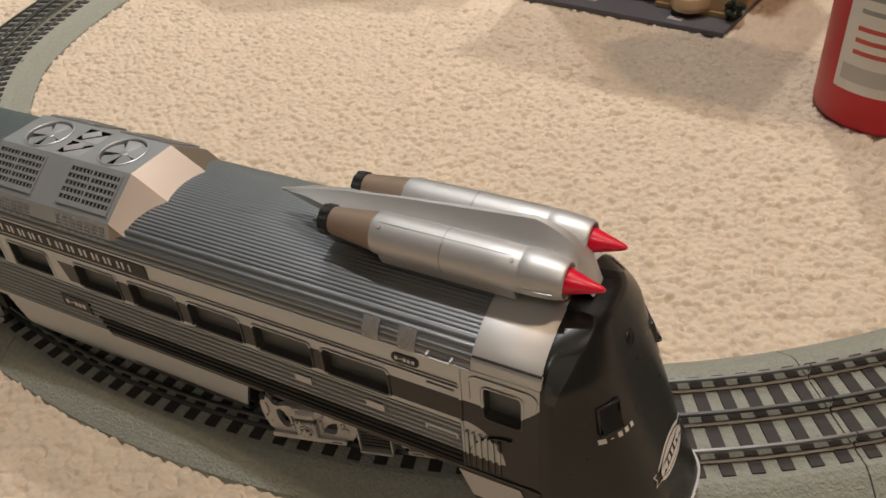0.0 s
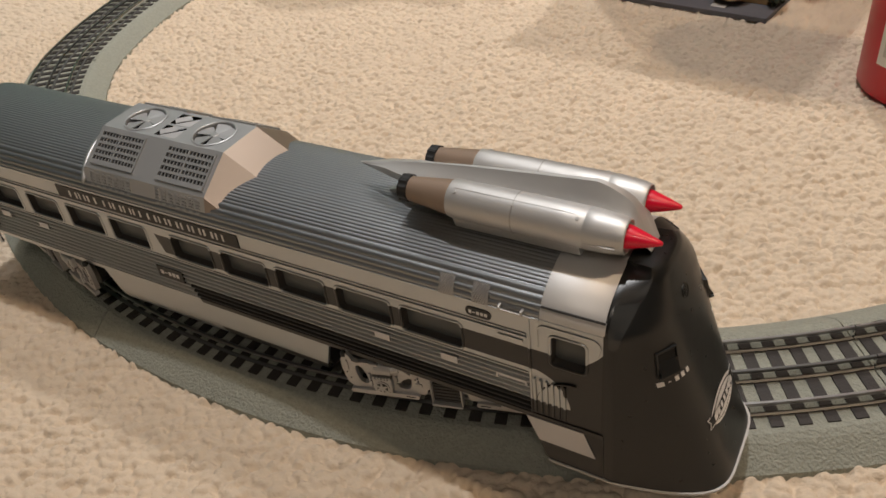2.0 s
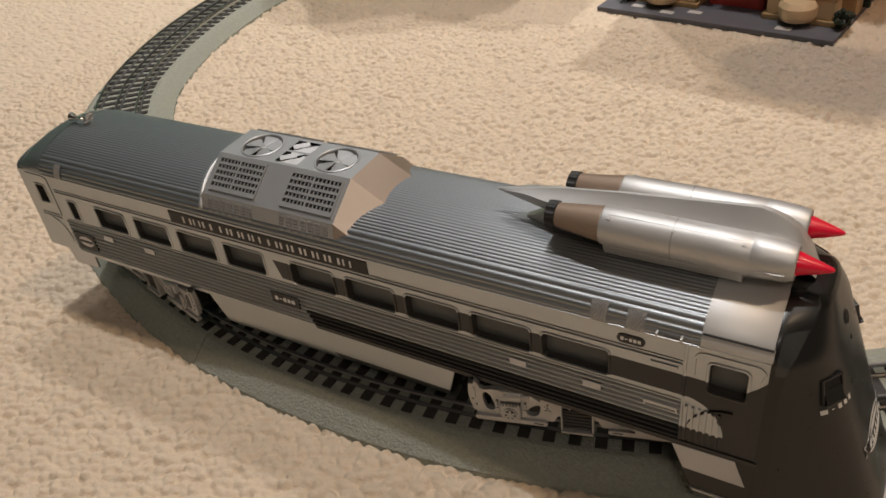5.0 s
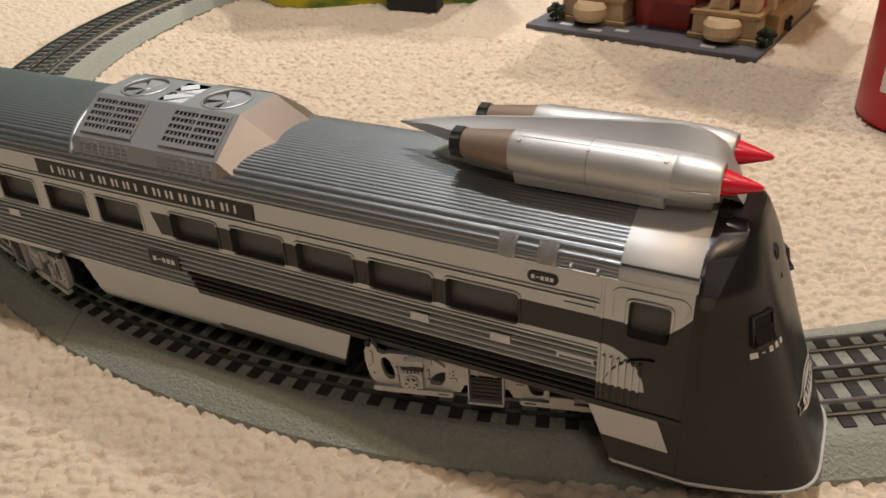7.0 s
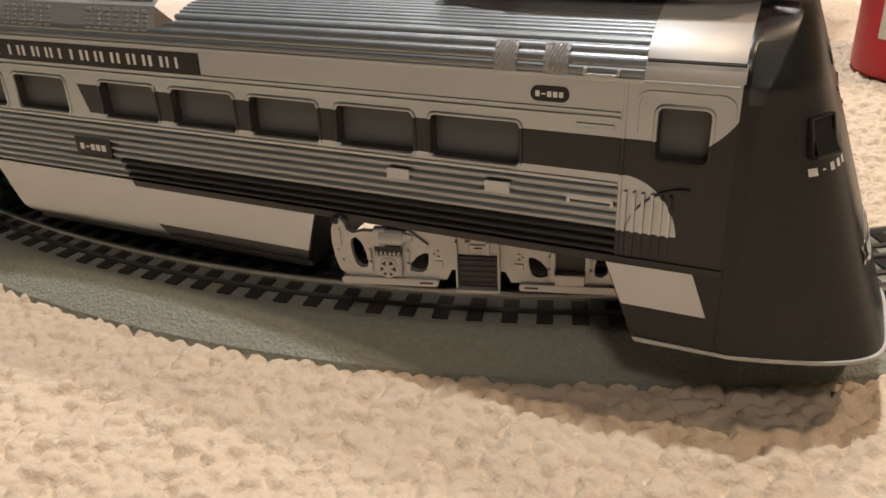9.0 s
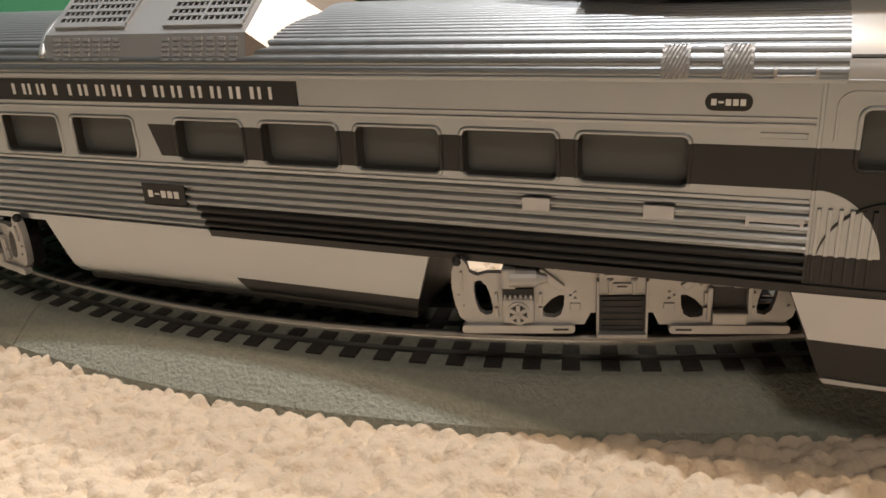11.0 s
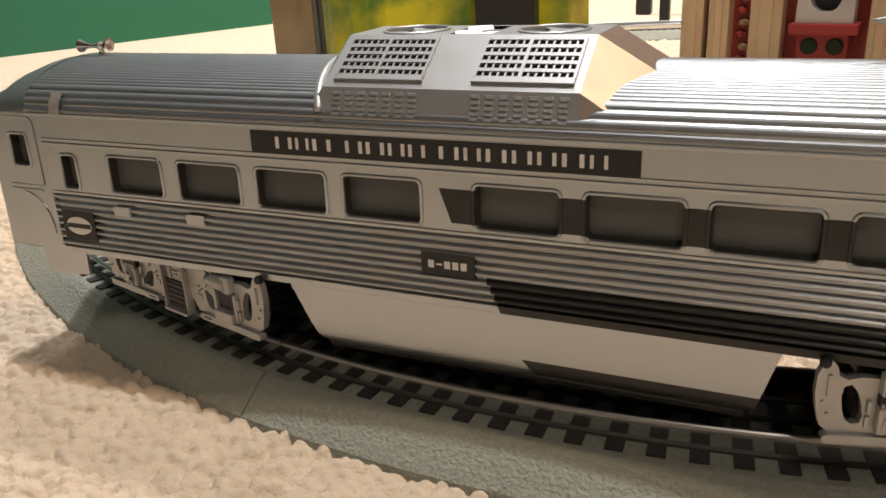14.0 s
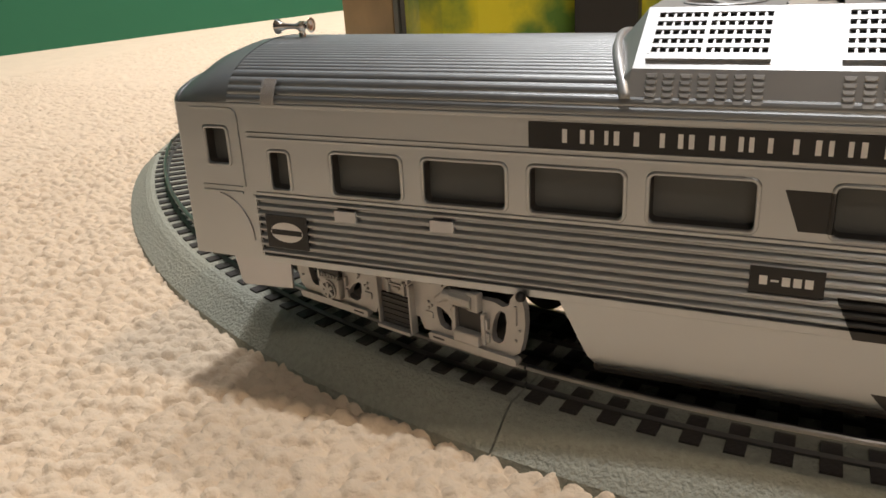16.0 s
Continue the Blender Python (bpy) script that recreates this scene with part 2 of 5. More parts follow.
def wall(name, u0, u1, v0, v1, mat, label, top=CEILING):
    bm = bmesh.new()
    pts = [U * u + V * v for u, v in ((u0, v0), (u1, v0), (u1, v1), (u0, v1))]
    lo = [bm.verts.new((p.x, p.y, -0.02)) for p in pts]
    hi = [bm.verts.new((p.x, p.y, top)) for p in pts]
    bm.faces.new(lo), bm.faces.new(hi)
    for i in range(4):
        bm.faces.new((lo[i], lo[(i + 1) % 4], hi[(i + 1) % 4], hi[i]))
    return tagged(finish(name, bm, mat), label, "wall", kind="structure")


wall("wall_west", -2.2, 2.6, -1.481, -1.381, WALL_BLUE, "plain blue-grey painted wall")
wall("wall_panel_west", -2.2, 2.6, -1.381, -1.366, GREEN, "dark green painted lower wall panelling", 0.66)
wall("wall_east", -2.2, 2.6, 2.2, 2.3, WALL_GREY, "plain grey painted wall")
# South and north walls are unseen; their tones steer the car's reflections.
wall("wall_south", -2.3, -2.2, -1.479, 2.3, WALL_DARK, "unseen wall, dark to dim reflections")
wall("wall_north", 2.6, 2.7, -1.479, 2.3, WALL, "unseen wall, tan to warm reflections")


def ceiling():
    bm = bmesh.new()
    pts = [U * u + V * v for u, v in ((-2.3, -1.479), (2.7, -1.479), (2.7, 2.3), (-2.3, 2.3))]
    lo = [bm.verts.new((p.x, p.y, CEILING)) for p in pts]
    hi = [bm.verts.new((p.x, p.y, CEILING + 0.1)) for p in pts]
    bm.faces.new(lo), bm.faces.new(hi)
    for i in range(4):
        bm.faces.new((lo[i], lo[(i + 1) % 4], hi[(i + 1) % 4], hi[i]))
    return tagged(finish("ceiling", bm, CEIL), "plain cream painted ceiling", "ceiling", kind="structure")


ceiling()

# ---- the track: eight curved sections of one circle ----
TC, TR = (-0.1286, 0.4478), 0.4615
SEAM = -99.74


def ring_pt(r, a, z):
    return (TC[0] * 1000 + r * math.cos(radians(a)), TC[1] * 1000 + r * math.sin(radians(a)), z)


def sweep(prof, a0, a1, steps):
    bm = bmesh.new()
    return loft(bm, [[ring_pt(TR * 1000 + r, a0 + (a1 - a0) * i / steps, z) for r, z in prof] for i in range(steps + 1)])


def track_section(a0, lie=Matrix.Identity(4)):
    """One 45 degree section: moulded roadbed, ties and three rails."""
    root = tagged(empty("track_section", lie), "curved three-rail toy track section with grey-green roadbed", "toy track", "track circle")
    g = 0.035
    part("roadbed", sweep([(-42.2, -3), (-41.8, 0.4), (-41.6, 1.6), (-31.0, 9.4), (-27.5, 10.9), (26.5, 10.9), (29.5, 9.4), (38.8, 1.6), (39.0, 0.4), (39.4, -3)], a0 + g, a0 + 45 - g, 40), BED, root, "grey-green plastic ballast roadbed")
    for off in (-17.2, 0, 17.2):
        rail = part("rail", sweep([(off - 0.35, 16.7), (off - 0.85, 17.1), (off - 0.85, 18.0), (off - 0.5, 18.4), (off + 0.5, 18.4), (off + 0.85, 18.0), (off + 0.85, 17.1), (off + 0.35, 16.7)], a0 + g, a0 + 45 - g, 40), RAIL if off else RAIL_MID, root, "polished steel rail head" if off else "dull steel middle rail")
        part("web", sweep([(off - 0.35, 11.9), (off - 0.35, 16.7), (off + 0.35, 16.7), (off + 0.35, 11.9)], a0 + g, a0 + 45 - g, 40), RAIL_WEB, rail)
        part("rail_foot", sweep([(off - 1.3, 11.0), (off - 1.3, 11.8), (off - 0.3, 12.2), (off + 0.3, 12.2), (off + 1.3, 11.8), (off + 1.3, 11.0)], a0 + g, a0 + 45 - g, 40), RAIL_MID, rail)
    return root


def tie_mesh():
    bm = bmesh.new()
    loft(bm, [[(-24.2, -2.7, 9.0), (24.2, -2.7, 9.0), (24.2, 2.7, 9.0), (-24.2, 2.7, 9.0)], [(-24.0, -2.5, 11.6), (24.0, -2.5, 11.6), (24.0, 2.5, 11.6), (-24.0, 2.5, 11.6)]])
    me = bpy.data.meshes.new("tie")
    bmesh.ops.recalc_face_normals(bm, faces=bm.faces)
    bm.to_mesh(me)
    bm.free()
    me.materials.append(TIE)
    return me


TIES = tie_mesh()
# the joint behind the rear of the car is not quite true: two sections lie turned inwards from it
JOINT = Vector(ring_pt(TR * 1000, SEAM - 45, 0)) * MM
KINK = Matrix.Translation(JOINT) @ Matrix.Rotation(radians(-6.4), 4, "Z") @ Matrix.Translation(-JOINT)
for k in range(8):
    a0 = SEAM + 45 * k
    root = track_section(a0, KINK if k in (5, 6) else Matrix.Identity(4))
    for i in range(35):
        a = a0 + (i + 0.47) * 45 / 35
        t = new("tie", TIES)
        t.parent = root
        t.matrix_basis = Matrix.Translation((TC[0] + TR * math.cos(radians(a)), TC[1] + TR * math.sin(radians(a)), 0)) @ Matrix.Rotation(radians(a), 4, "Z")

# ---- the railcar ----
CAR = tagged(empty("model_railcar", pose(0, -0.0005, 0)), "silver and dark grey toy railcar with twin roof jets", "model train")
X_REAR, X_RIB0, X_RIB1, X_FRONT = -316.0, -296.5, 37.2, 59.8


def side_y(z):
    """Half width of the body at a height: the sides lean in slightly."""
    return 32.0 - (z - 46) * 0.036


def rib_steps():
    """Share of the roof's arc and height of each step: broad ribs near the eaves, fine ones above."""
    wide, fine = [2.9] * 4, [1.55] * 34
    pitch = wide + fine + wide
    total, at, out = sum(pitch), 0.0, []
    for p in pitch:
        for ph, h in ((0, 0), (0.12, 0.3), (0.3, 0.5), (0.52, 0.55), (0.72, 0.42), (0.86, 0.15)):
            out.append(((at + p * ph) / total, h * (0.36 if p < 2 else 0.8)))
        at += p
    return out + [(1.0, 0.0)]


RIB_STEPS = rib_steps()


def arch(grow=0.0, ribs=0, top=14.4, half=None, base=92.6):
    """The roof's cross-section from one eave to the other."""
    half = (half or side_y(base)) + grow
    n = len(RIB_STEPS) - 1 if ribs else 48
    th = np.linspace(0, math.pi, 2001)
    yy, zz = -half * np.cos(th), base + (top + grow) * np.sin(th)
    s = np.concatenate([[0], np.cumsum(np.hypot(np.diff(yy), np.diff(zz)))])
    out = []
    for i in range(n + 1):
        d = s[-1] * (RIB_STEPS[i][0] if ribs else i / n)
        t = np.interp(d, s, th)
        y, z = -half * math.cos(t), base + (top + grow) * math.sin(t)
        if ribs:
            amp = RIB_STEPS[i][1]
            ny, nz = -math.cos(t) / half, math.sin(t) / top
            q = math.hypot(ny, nz)
            y, z = y + amp * ny / q, z + amp * nz / q
        out.append((y, z))
    return out


def roof():
    a = arch(0, 50)
    bm = bmesh.new()
    loft(bm, [[(x, y, z) for y, z in a] for x in (X_RIB0, -240, -180, -120, -60, -20, X_RIB1)], closed=False, caps=False)
    top = part("roof", bm, ROOF_SILVER, CAR, "ribbed silver roof")
    bm = bmesh.new()
    rings = []
    for x, g, tp in ((X_RIB1, 0.15, 14.4), (X_FRONT - 0.4, 0.15, 14.2), (X_FRONT, -0.3, 14.0), (X_FRONT, -2.0, 13)):
        rings.append([(x, y, z) for y, z in arch(g, 0, tp)])
    loft(bm, rings, closed=False, caps=False)
    sheet = part("front_roof_sheet", bm, ROOF_END, CAR, "smooth silver roof end", True)
    for s in (-1, 1):
        bm = bmesh.new()
        loft(bm, [[(x, s * (29.05 + dy), 97.0 + dz) for dy, dz in ((-0.5, 0.3), (0.15, 0.5), (0.5, 0.05), (-0.1, -0.6))] for x in (X_RIB1 + 0.3, X_FRONT - 0.6)])
        part("sheet_seam", bm, STEP_GREY, sheet)
    bm = bmesh.new()
    rings = []
    for x, g, tp in ((X_RIB0, 0.3, 14.4), (-303, 0.2, 13.6), (-309, 0.0, 11.8), (-314, -0.5, 8.6), (-317, -1.2, 5.4), (-317.2, -4, 2)):
        rings.append([(x, y, z) for y, z in arch(g, 0, tp)])
    loft(bm, rings, closed=False, caps=False)
    bm.faces.new([bm.verts.new((v.co.x, v.co.y, v.co.z)) for v in list(bm.verts)[-49:]])
    part("rear_roof_sheet", bm, ROOF_SILVER, CAR, "smooth rounded silver roof end", True)
    return top


roof()

WINDOWS = [(-263, -241.5), (-234.5, -211.5), (-205, -181.5), (-175.4, -151.8), (-136, -113.4), (-106.8, -83.2), (-77.3, -53.8), (-47.5, -23.5), (-18.3, 6.8)]
OPEN = [(-306.4, -298.6, 74.6, 85.2, 0.8)] + [(-284, -277.6, 68, 79, 1.0)] + [(a, b, 68.0, 79.6, 1.3) for a, b in WINDOWS] + [(41.0, 53.2, 73.8, 86.5, 1.5)]


def side(sign):
    """One side of the body: smooth band with the window openings, and ribs below it."""
    bm = bmesh.new()
    xs = sorted({X_REAR, X_FRONT, *[v for o in OPEN for v in o[:2]], 33.0, -290})
    zs = sorted({65.6, 92.6, 82.2, *[v for o in OPEN for v in o[2:4]]})
    xs, zs = list(xs), list(zs)

    def vert(x, z):
        return bm.verts.new((x * MM, sign * side_y(z) * MM, z * MM))
    grid = {(i, j): vert(x, z) for i, x in enumerate(xs) for j, z in enumerate(zs)}
    for i in range(len(xs) - 1):
        for j in range(len(zs) - 1):
            cx, cz = (xs[i] + xs[i + 1]) / 2, (zs[j] + zs[j + 1]) / 2
            if any(o[0] < cx < o[1] and o[2] < cz < o[3] for o in OPEN):
                continue
            bm.faces.new((grid[i, j], grid[i + 1, j], grid[i + 1, j + 1], grid[i, j + 1]))
    wallp = part("side_wall", bm, LIVERY, CAR, "silver side wall with a dark stripe between the windows")
    # mouldings along the side
    for z0, z1, x0, x1, d in ((82.4, 83.2, -291, 32.3, 0.55), (84.0, 84.6, -291, 32.3, 0.4), (91.9, 92.9, X_RIB0, X_RIB1, 0.7), (66.0, 66.7, -290, 32.6, 0.4)):
        b2 = bmesh.new()
        y = side_y((z0 + z1) / 2)
        box(b2, x0, x1, sign * (y - 0.4), sign * (y + d), z0, z1, 0.18)
        part("moulding", b2, LIVERY, wallp)
    # ribbed lower panel
    bm = bmesh.new()
    n, z0, z1 = 8, 46.8, 65.6
    prof = []
    for i in range(n):
        for ph, h in ((0, -0.6), (0.2, -0.6), (0.27, -0.05), (0.37, 0.48), (0.52, 0.8), (0.68, 0.8), (0.83, 0.48), (0.92, -0.05), (0.97, -0.6)):
            z = z0 + (z1 - z0) * (i + ph) / n
            prof.append((sign * (side_y(z) + h), z))
    prof.append((sign * side_y(z1), z1))
    loft(bm, [[(x, y, z) for y, z in prof] for x in (-290, -200, -133, -60, 33.0)], closed=False, caps=False)
    part("ribbed_panel", bm, LIVERY, CAR, "horizontally ribbed lower side panel")
    # plain lower ends and sill
    for x0, x1, zb in ((X_REAR, -290, 45.0), (33.0, X_FRONT, 46.0)):
        bm = bmesh.new()
        loft(bm, [[(x, sign * side_y(zb), zb), (x, sign * side_y(65.6), 65.6)] for x in (x0, x1)], closed=False, caps=False)
        part("lower_end_panel", bm, LIVERY, CAR)
    bm = bmesh.new()
    box(bm, -290, X_FRONT, sign * 31.4, sign * 32.5, 44.6, 46.9, 0.25)
    part("side_sill", bm, LIVERY, CAR)
    # upright flutes of the front step well
    for x in (34.8, 37.0, 39.2, 41.4, 43.6, 45.8):
        b2 = bmesh.new()
        box(b2, x - 0.45, x + 0.45, sign * 31.2, sign * 32.3, 47.5, 65, 0.2)
        part("flute", b2, LIVERY, wallp)
    return wallp


def window(o, sign):
    x0, x1, z0, z1, r = o
    y = side_y((z0 + z1) / 2)
    bm = bmesh.new()

    def pts(gx, gz, rr, d):
        return [(x, sign * (side_y(z) + d), z) for x, z in rounded(x0 - gx, x1 + gx, z0 - gz, z1 + gz, max(0.05, rr))]
    rings = [pts(0.9, 0.9, r + 0.9, -0.4), pts(0.9, 0.9, r + 0.9, 0.25), pts(0.6, 0.6, r + 0.6, 0.42), pts(0.15, 0.15, r + 0.1, 0.42), pts(-0.1, -0.1, r, 0.2), pts(-0.15, -0.15, r, -0.3)]
    loft(bm, rings, True, False)
    fr = part("window_frame", bm, LIVERY, CAR, "moulded silver window surround with rounded corners", True)
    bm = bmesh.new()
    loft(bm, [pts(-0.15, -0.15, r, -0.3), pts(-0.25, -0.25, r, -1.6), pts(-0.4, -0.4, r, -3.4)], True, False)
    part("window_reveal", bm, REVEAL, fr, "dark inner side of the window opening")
    bm = bmesh.new()
    bm.faces.new([bm.verts.new((x * MM, sign * (side_y(z) - 3.2) * MM, z * MM)) for x, z in rounded(x0, x1, z0, z1, r)])
    ex = bmesh.ops.extrude_face_region(bm, geom=list(bm.faces))
    bmesh.ops.translate(bm, vec=(0, -sign * 0.0006, 0), verts=[v for v in ex["geom"] if isinstance(v, bmesh.types.BMVert)])
    part("pane", bm, GLAZE, fr, "smoky grey window pane")


for s in (-1, 1):
    side(s)
    for o in OPEN:
        window(o, s)


def ends():
    bm = bmesh.new()
    h = [(side_y(z), z) for z in (45, 60, 80, 92.6)]
    sec = [(-y, z) for y, z in h] + [(y, z) for y, z in arch(0, 0, 7.0)][1:-1] + [(y, z) for y, z in reversed(h)]
    rings = [[(X_REAR + 0.2, y, z) for y, z in sec], [(X_REAR - 0.8, y * 0.985, z) for y, z in sec], [(X_REAR - 1.2, y * 0.9, z - 0.3) for y, z in sec]]
    loft(bm, rings, True, True)
    part("rear_end", bm, SILVER, CAR, "flat silver rear end wall")
    for s in (-1, 1):
        bm = bmesh.new()
        out = [(-302, 45.4), (-300.5, 36.6), (-299.5, 35.6), (-281.5, 36.4), (-281, 45.4)]
        loft(bm, [[(x, s * 31.9, z) for x, z in out], [(x, s * 30.9, z) for x, z in out]])
        part("rear_apron", bm, SILVER, CAR, "small silver apron plate below the rear door")
    bm = bmesh.new()
    box(bm, -313, 55, -29.5, 29.5, 43.5, 46.5)
    part("floor_pan", bm, BLACK, CAR, "black floor pan")
    bm = bmesh.new()
    box(bm, -190, -66, -26, 26, 21, 43.5, 2)
    part("underframe_box", bm, BLACK, CAR, "black underframe housing")


ends()


def skirts():
    for sign in (-1, 1):
        rows = []
        for z, d in ((45, 0), (34, 0), (30.5, 0.12), (28.6, 0.4), (27.2, 0.9), (26.2, 1.6), (25.6, 2.5), (25.3, 3.6)):
            x0 = float(np.interp(z, (25.2, 25.6, 26.4, 28, 45), (-183, -185.6, -187.6, -189.4, -197.7)))
            x1 = float(np.interp(z, (25.2, 45), (-64.6, -58.8)))
            rows.append([(x0, sign * (31.5 - d), z), (x1, sign * (31.5 - d), z), (x1, sign * (30.1 - d), z + 0.2), (x0, sign * (30.1 - d), z + 0.2)])
        bm = bmesh.new()
        loft(bm, rows)
        sk = part("side_skirt", bm, LIVERY, CAR, "plain silver side skirt with a dark stripe end", True)
        sk.data.set_sharp_from_angle(angle=radians(45))


skirts()


def nose_ring(z):
    """Plan outline of the nose at one height: sides, a ridge on each side, and a bowed front."""
    zs = (22.4, 34, 46, 58, 70, 80, 88, 93, 96.5, 100, 103, 105.4, 106.9, 107.6)
    xf = 71.6 + (105 - z) * 0.353 if z < 105 else np.interp(z, (105, 106.9, 107.6), (71.6, 70.4, 68.0))
    bow = np.interp(z, (19.5, 30, 43, 60, 80, 100, 107), (5.2, 4.4, 3.9, 3.9, 3.9, 3.6, 3.4))
    near = np.linspace(z - 1.5, z + 1.5, 7)
    yr = float(np.mean(np.interp(near, zs, (32.6, 32.6, 32.4, 32.1, 31.6, 31.0, 30.4, 29.4, 25.2, 20.4, 16.4, 13.4, 11.4, 9.4))))
    xr = float(np.mean(np.interp(near, zs, (64, 64, 64, 63.6, 63.2, 63, 63.6, 65.0, 66.4, 67.6, 68.4, 68.7, 68.0, 66.4))))
    wb = side_y(min(max(z, 46), 92.6)) + 0.25 if z <= 92.6 else max(9.6, (side_y(92.6) + 0.1) * math.sqrt(max(0.0, 1 - ((z - 92.6) / 14.5) ** 2)))
    half = [(X_FRONT - 0.8, wb), (X_FRONT + 0.1, wb)]
    for k in (0.2, 0.45, 0.7, 0.92):
        half.append((X_FRONT + 0.1 + (xr - X_FRONT - 0.1) * k, wb + (yr - wb) * k + (0.1 if z <= 92.6 else 0.0)))
    n = 22
    for i in range(n + 1):
        y = yr * math.cos(math.pi / 2 * i / n) ** 0.7
        half.append((xr + (xf - xr) * (1 - (y / yr) ** bow), y))
    ring = [(x, -y, z) for x, y in half]
    return ring + [(x, y, z) for x, y in reversed(half[:-1])]


def nose_x(y, z):
    r = nose_ring(z)
    pts = sorted((p[1], p[0]) for p in r[2:len(r) // 2 + 1])
    return float(np.interp(-abs(y), [p[0] for p in pts], [p[1] for p in pts]))


def nose():
    """The dark shovel cowl, built from plan outlines that shrink and lean back towards the top."""
    rings = [nose_ring(z) for z in (22.4, 26, 34, 46, 58, 66, 74, 80, 84, 86, 88, 89, 90, 91, 92, 92.6, 93.2, 94, 95, 96, 97, 98, 99, 100, 101, 102, 103, 104, 104.8, 105.4, 106, 106.5, 106.9, 107.3, 107.6)]
    bm = bmesh.new()
    loft(bm, rings, True, True)
    bmesh.ops.remove_doubles(bm, verts=bm.verts, dist=0.00002)
    body = part("nose_cowl", bm, DARK, CAR, "dark grey sloping shovel nose", True)
    # smooth shading with the ridges kept
    body.data.set_sharp_from_angle(angle=radians(42))
    bm = bmesh.new()
    base = rings[0][1:-1]
    grow = [[(x + (0.55 if x > 62 else 0.1), y * 1.014, z0) for x, y, z in base] for z0 in (22.2, 23.1)]
    inner = [[(x - 1, y * 0.97, z0) for x, y, z in base] for z0 in (23.1, 22.2)]
    loft(bm, [grow[0], grow[1], inner[0], inner[1], grow[0]], False, False)
    part("bottom_trim", bm, TRIM, CAR, "pale trim line along the bottom of the nose")
    # lower front side panels under the cab, with a silver patch
    for s in (-1, 1):
        bm = bmesh.new()
        out = [(30.4, 45.6), (38.2, 25.2), (40.2, 22.4), (60, 22.4), (60, 45.6)]
        loft(bm, [[(x, s * 32.5, z) for x, z in out], [(x, s * 31.0, z) for x, z in out]])
        part("cab_skirt", bm, DARK, CAR, "dark lower cab panel")
        bm = bmesh.new()
        out = [(31.0, 44.8), (35.6, 33.2), (57.2, 33.0), (52.8, 45.0)]
        loft(bm, [[(x, s * 32.5, z) for x, z in out], [(x, s * 32.75, z) for x, z in out]])
        part("silver_patch", bm, SILVER, CAR, "slanted plain silver patch")
        bm = bmesh.new()
        out = [(38.9, 23.4), (40.0, 22.2), (62, 22.2), (62, 23.1)]
        loft(bm, [[(x, s * 32.0, z) for x, z in out], [(x, s * 33.0, z) for x, z in out]])
        part("bottom_trim", bm, TRIM, CAR)
    # round emblem, marker hole and herald on the face of the nose
    def on_nose(y, z, lift=0.0):
        x = nose_x(y, z)
        dx = (nose_x(y - 1, z) - nose_x(y + 1, z)) / 2
        dz = (nose_x(y, z - 1) - nose_x(y, z + 1)) / 2
        nrm = Vector((1, dx, dz)).normalized()
        up = Vector((0, 0, 1))
        r = up.cross(nrm).normalized()
        return Matrix.Translation((Vector((x, y, z)) + nrm * lift) * MM) @ Matrix((r, nrm.cross(r), nrm)).transposed().to_4x4()

    # scoop vents on the face of the nose
    for sgn in (-1, 1):
        m = on_nose(sgn * 20.9, 80.0, 0.0)
        bm = bmesh.new()
        for a in ((-4.3, -3.5, -4.6, 4.6, -1.4, 0.7), (3.5, 4.3, -4.6, 4.6, -1.4, 0.7), (-4.3, 4.3, -4.9, -4.0, -1.4, 1.7), (-4.3, 4.3, 4.0, 4.7, -1.4, 0.6)):
            box(bm, *a, 0.25, m)
        vent = part("side_vent", bm, DARK, body, "small scoop vent in the nose")
        # Near-black block in place of the shaded hollow of the scoop.
        bm = bmesh.new()
        box(bm, -3.2, 3.2, 0.3, 3.9, -1.5, 0.28, 0, m)
        part("vent_shade", bm, HOLLOW_SHADE, body, "near-black block for the shade in the vent")
        bm = bmesh.new()
        lip = m @ Matrix.Translation((0, -1.9 * MM, 0.85 * MM)) @ Matrix.Rotation(radians(-17), 4, "X")
        box(bm, -3.6, 3.6, -2.6, 2.6, -0.3, 0.3, 0.15, lip)
        part("vent_lip", bm, DARK, body, "sloping lip of the scoop")

    def curved(pts, z0, lift, name, mat, label):
        """A thin sticker bent over the nose: pts are (y, z) outline offsets."""
        bm = bmesh.new()
        outl = [Vector((nose_x(y, z0 + dz), y, z0 + dz)) for y, dz in pts]
        nrm = [(Vector((1, (nose_x(p.y - 1, p.z) - nose_x(p.y + 1, p.z)) / 2, (nose_x(p.y, p.z - 1) - nose_x(p.y, p.z + 1)) / 2))).normalized() for p in outl]
        mid = Vector((nose_x(0, z0), 0, z0))
        c = Vector((nose_x(sum(y for y, _ in pts) / len(pts), z0), sum(y for y, _ in pts) / len(pts), z0))
        nc = Vector((1, (nose_x(c.y - 1, c.z) - nose_x(c.y + 1, c.z)) / 2, 0.4)).normalized()
        vs = [bm.verts.new((p + n * lift) * MM) for p, n in zip(outl, nrm)]
        vc = bm.verts.new((c + nc * lift) * MM)
        for i in range(len(vs)):
            bm.faces.new((vc, vs[i], vs[(i + 1) % len(vs)]))
        return part(name, bm, mat, body, label)
    for sgn in (1,):
        ell = [(12.4 * math.cos(radians(a)), 5.2 * math.sin(radians(a))) for a in range(0, 360, 12)]
        curved(ell, 47.6, 0.12, "oval_emblem", WHITE, "white oval emblem on the nose")
        curved([(y * 0.86, z * 0.80) for y, z in ell], 47.6, 0.2, "oval_field", SIGN_BLACK, "black oval field")
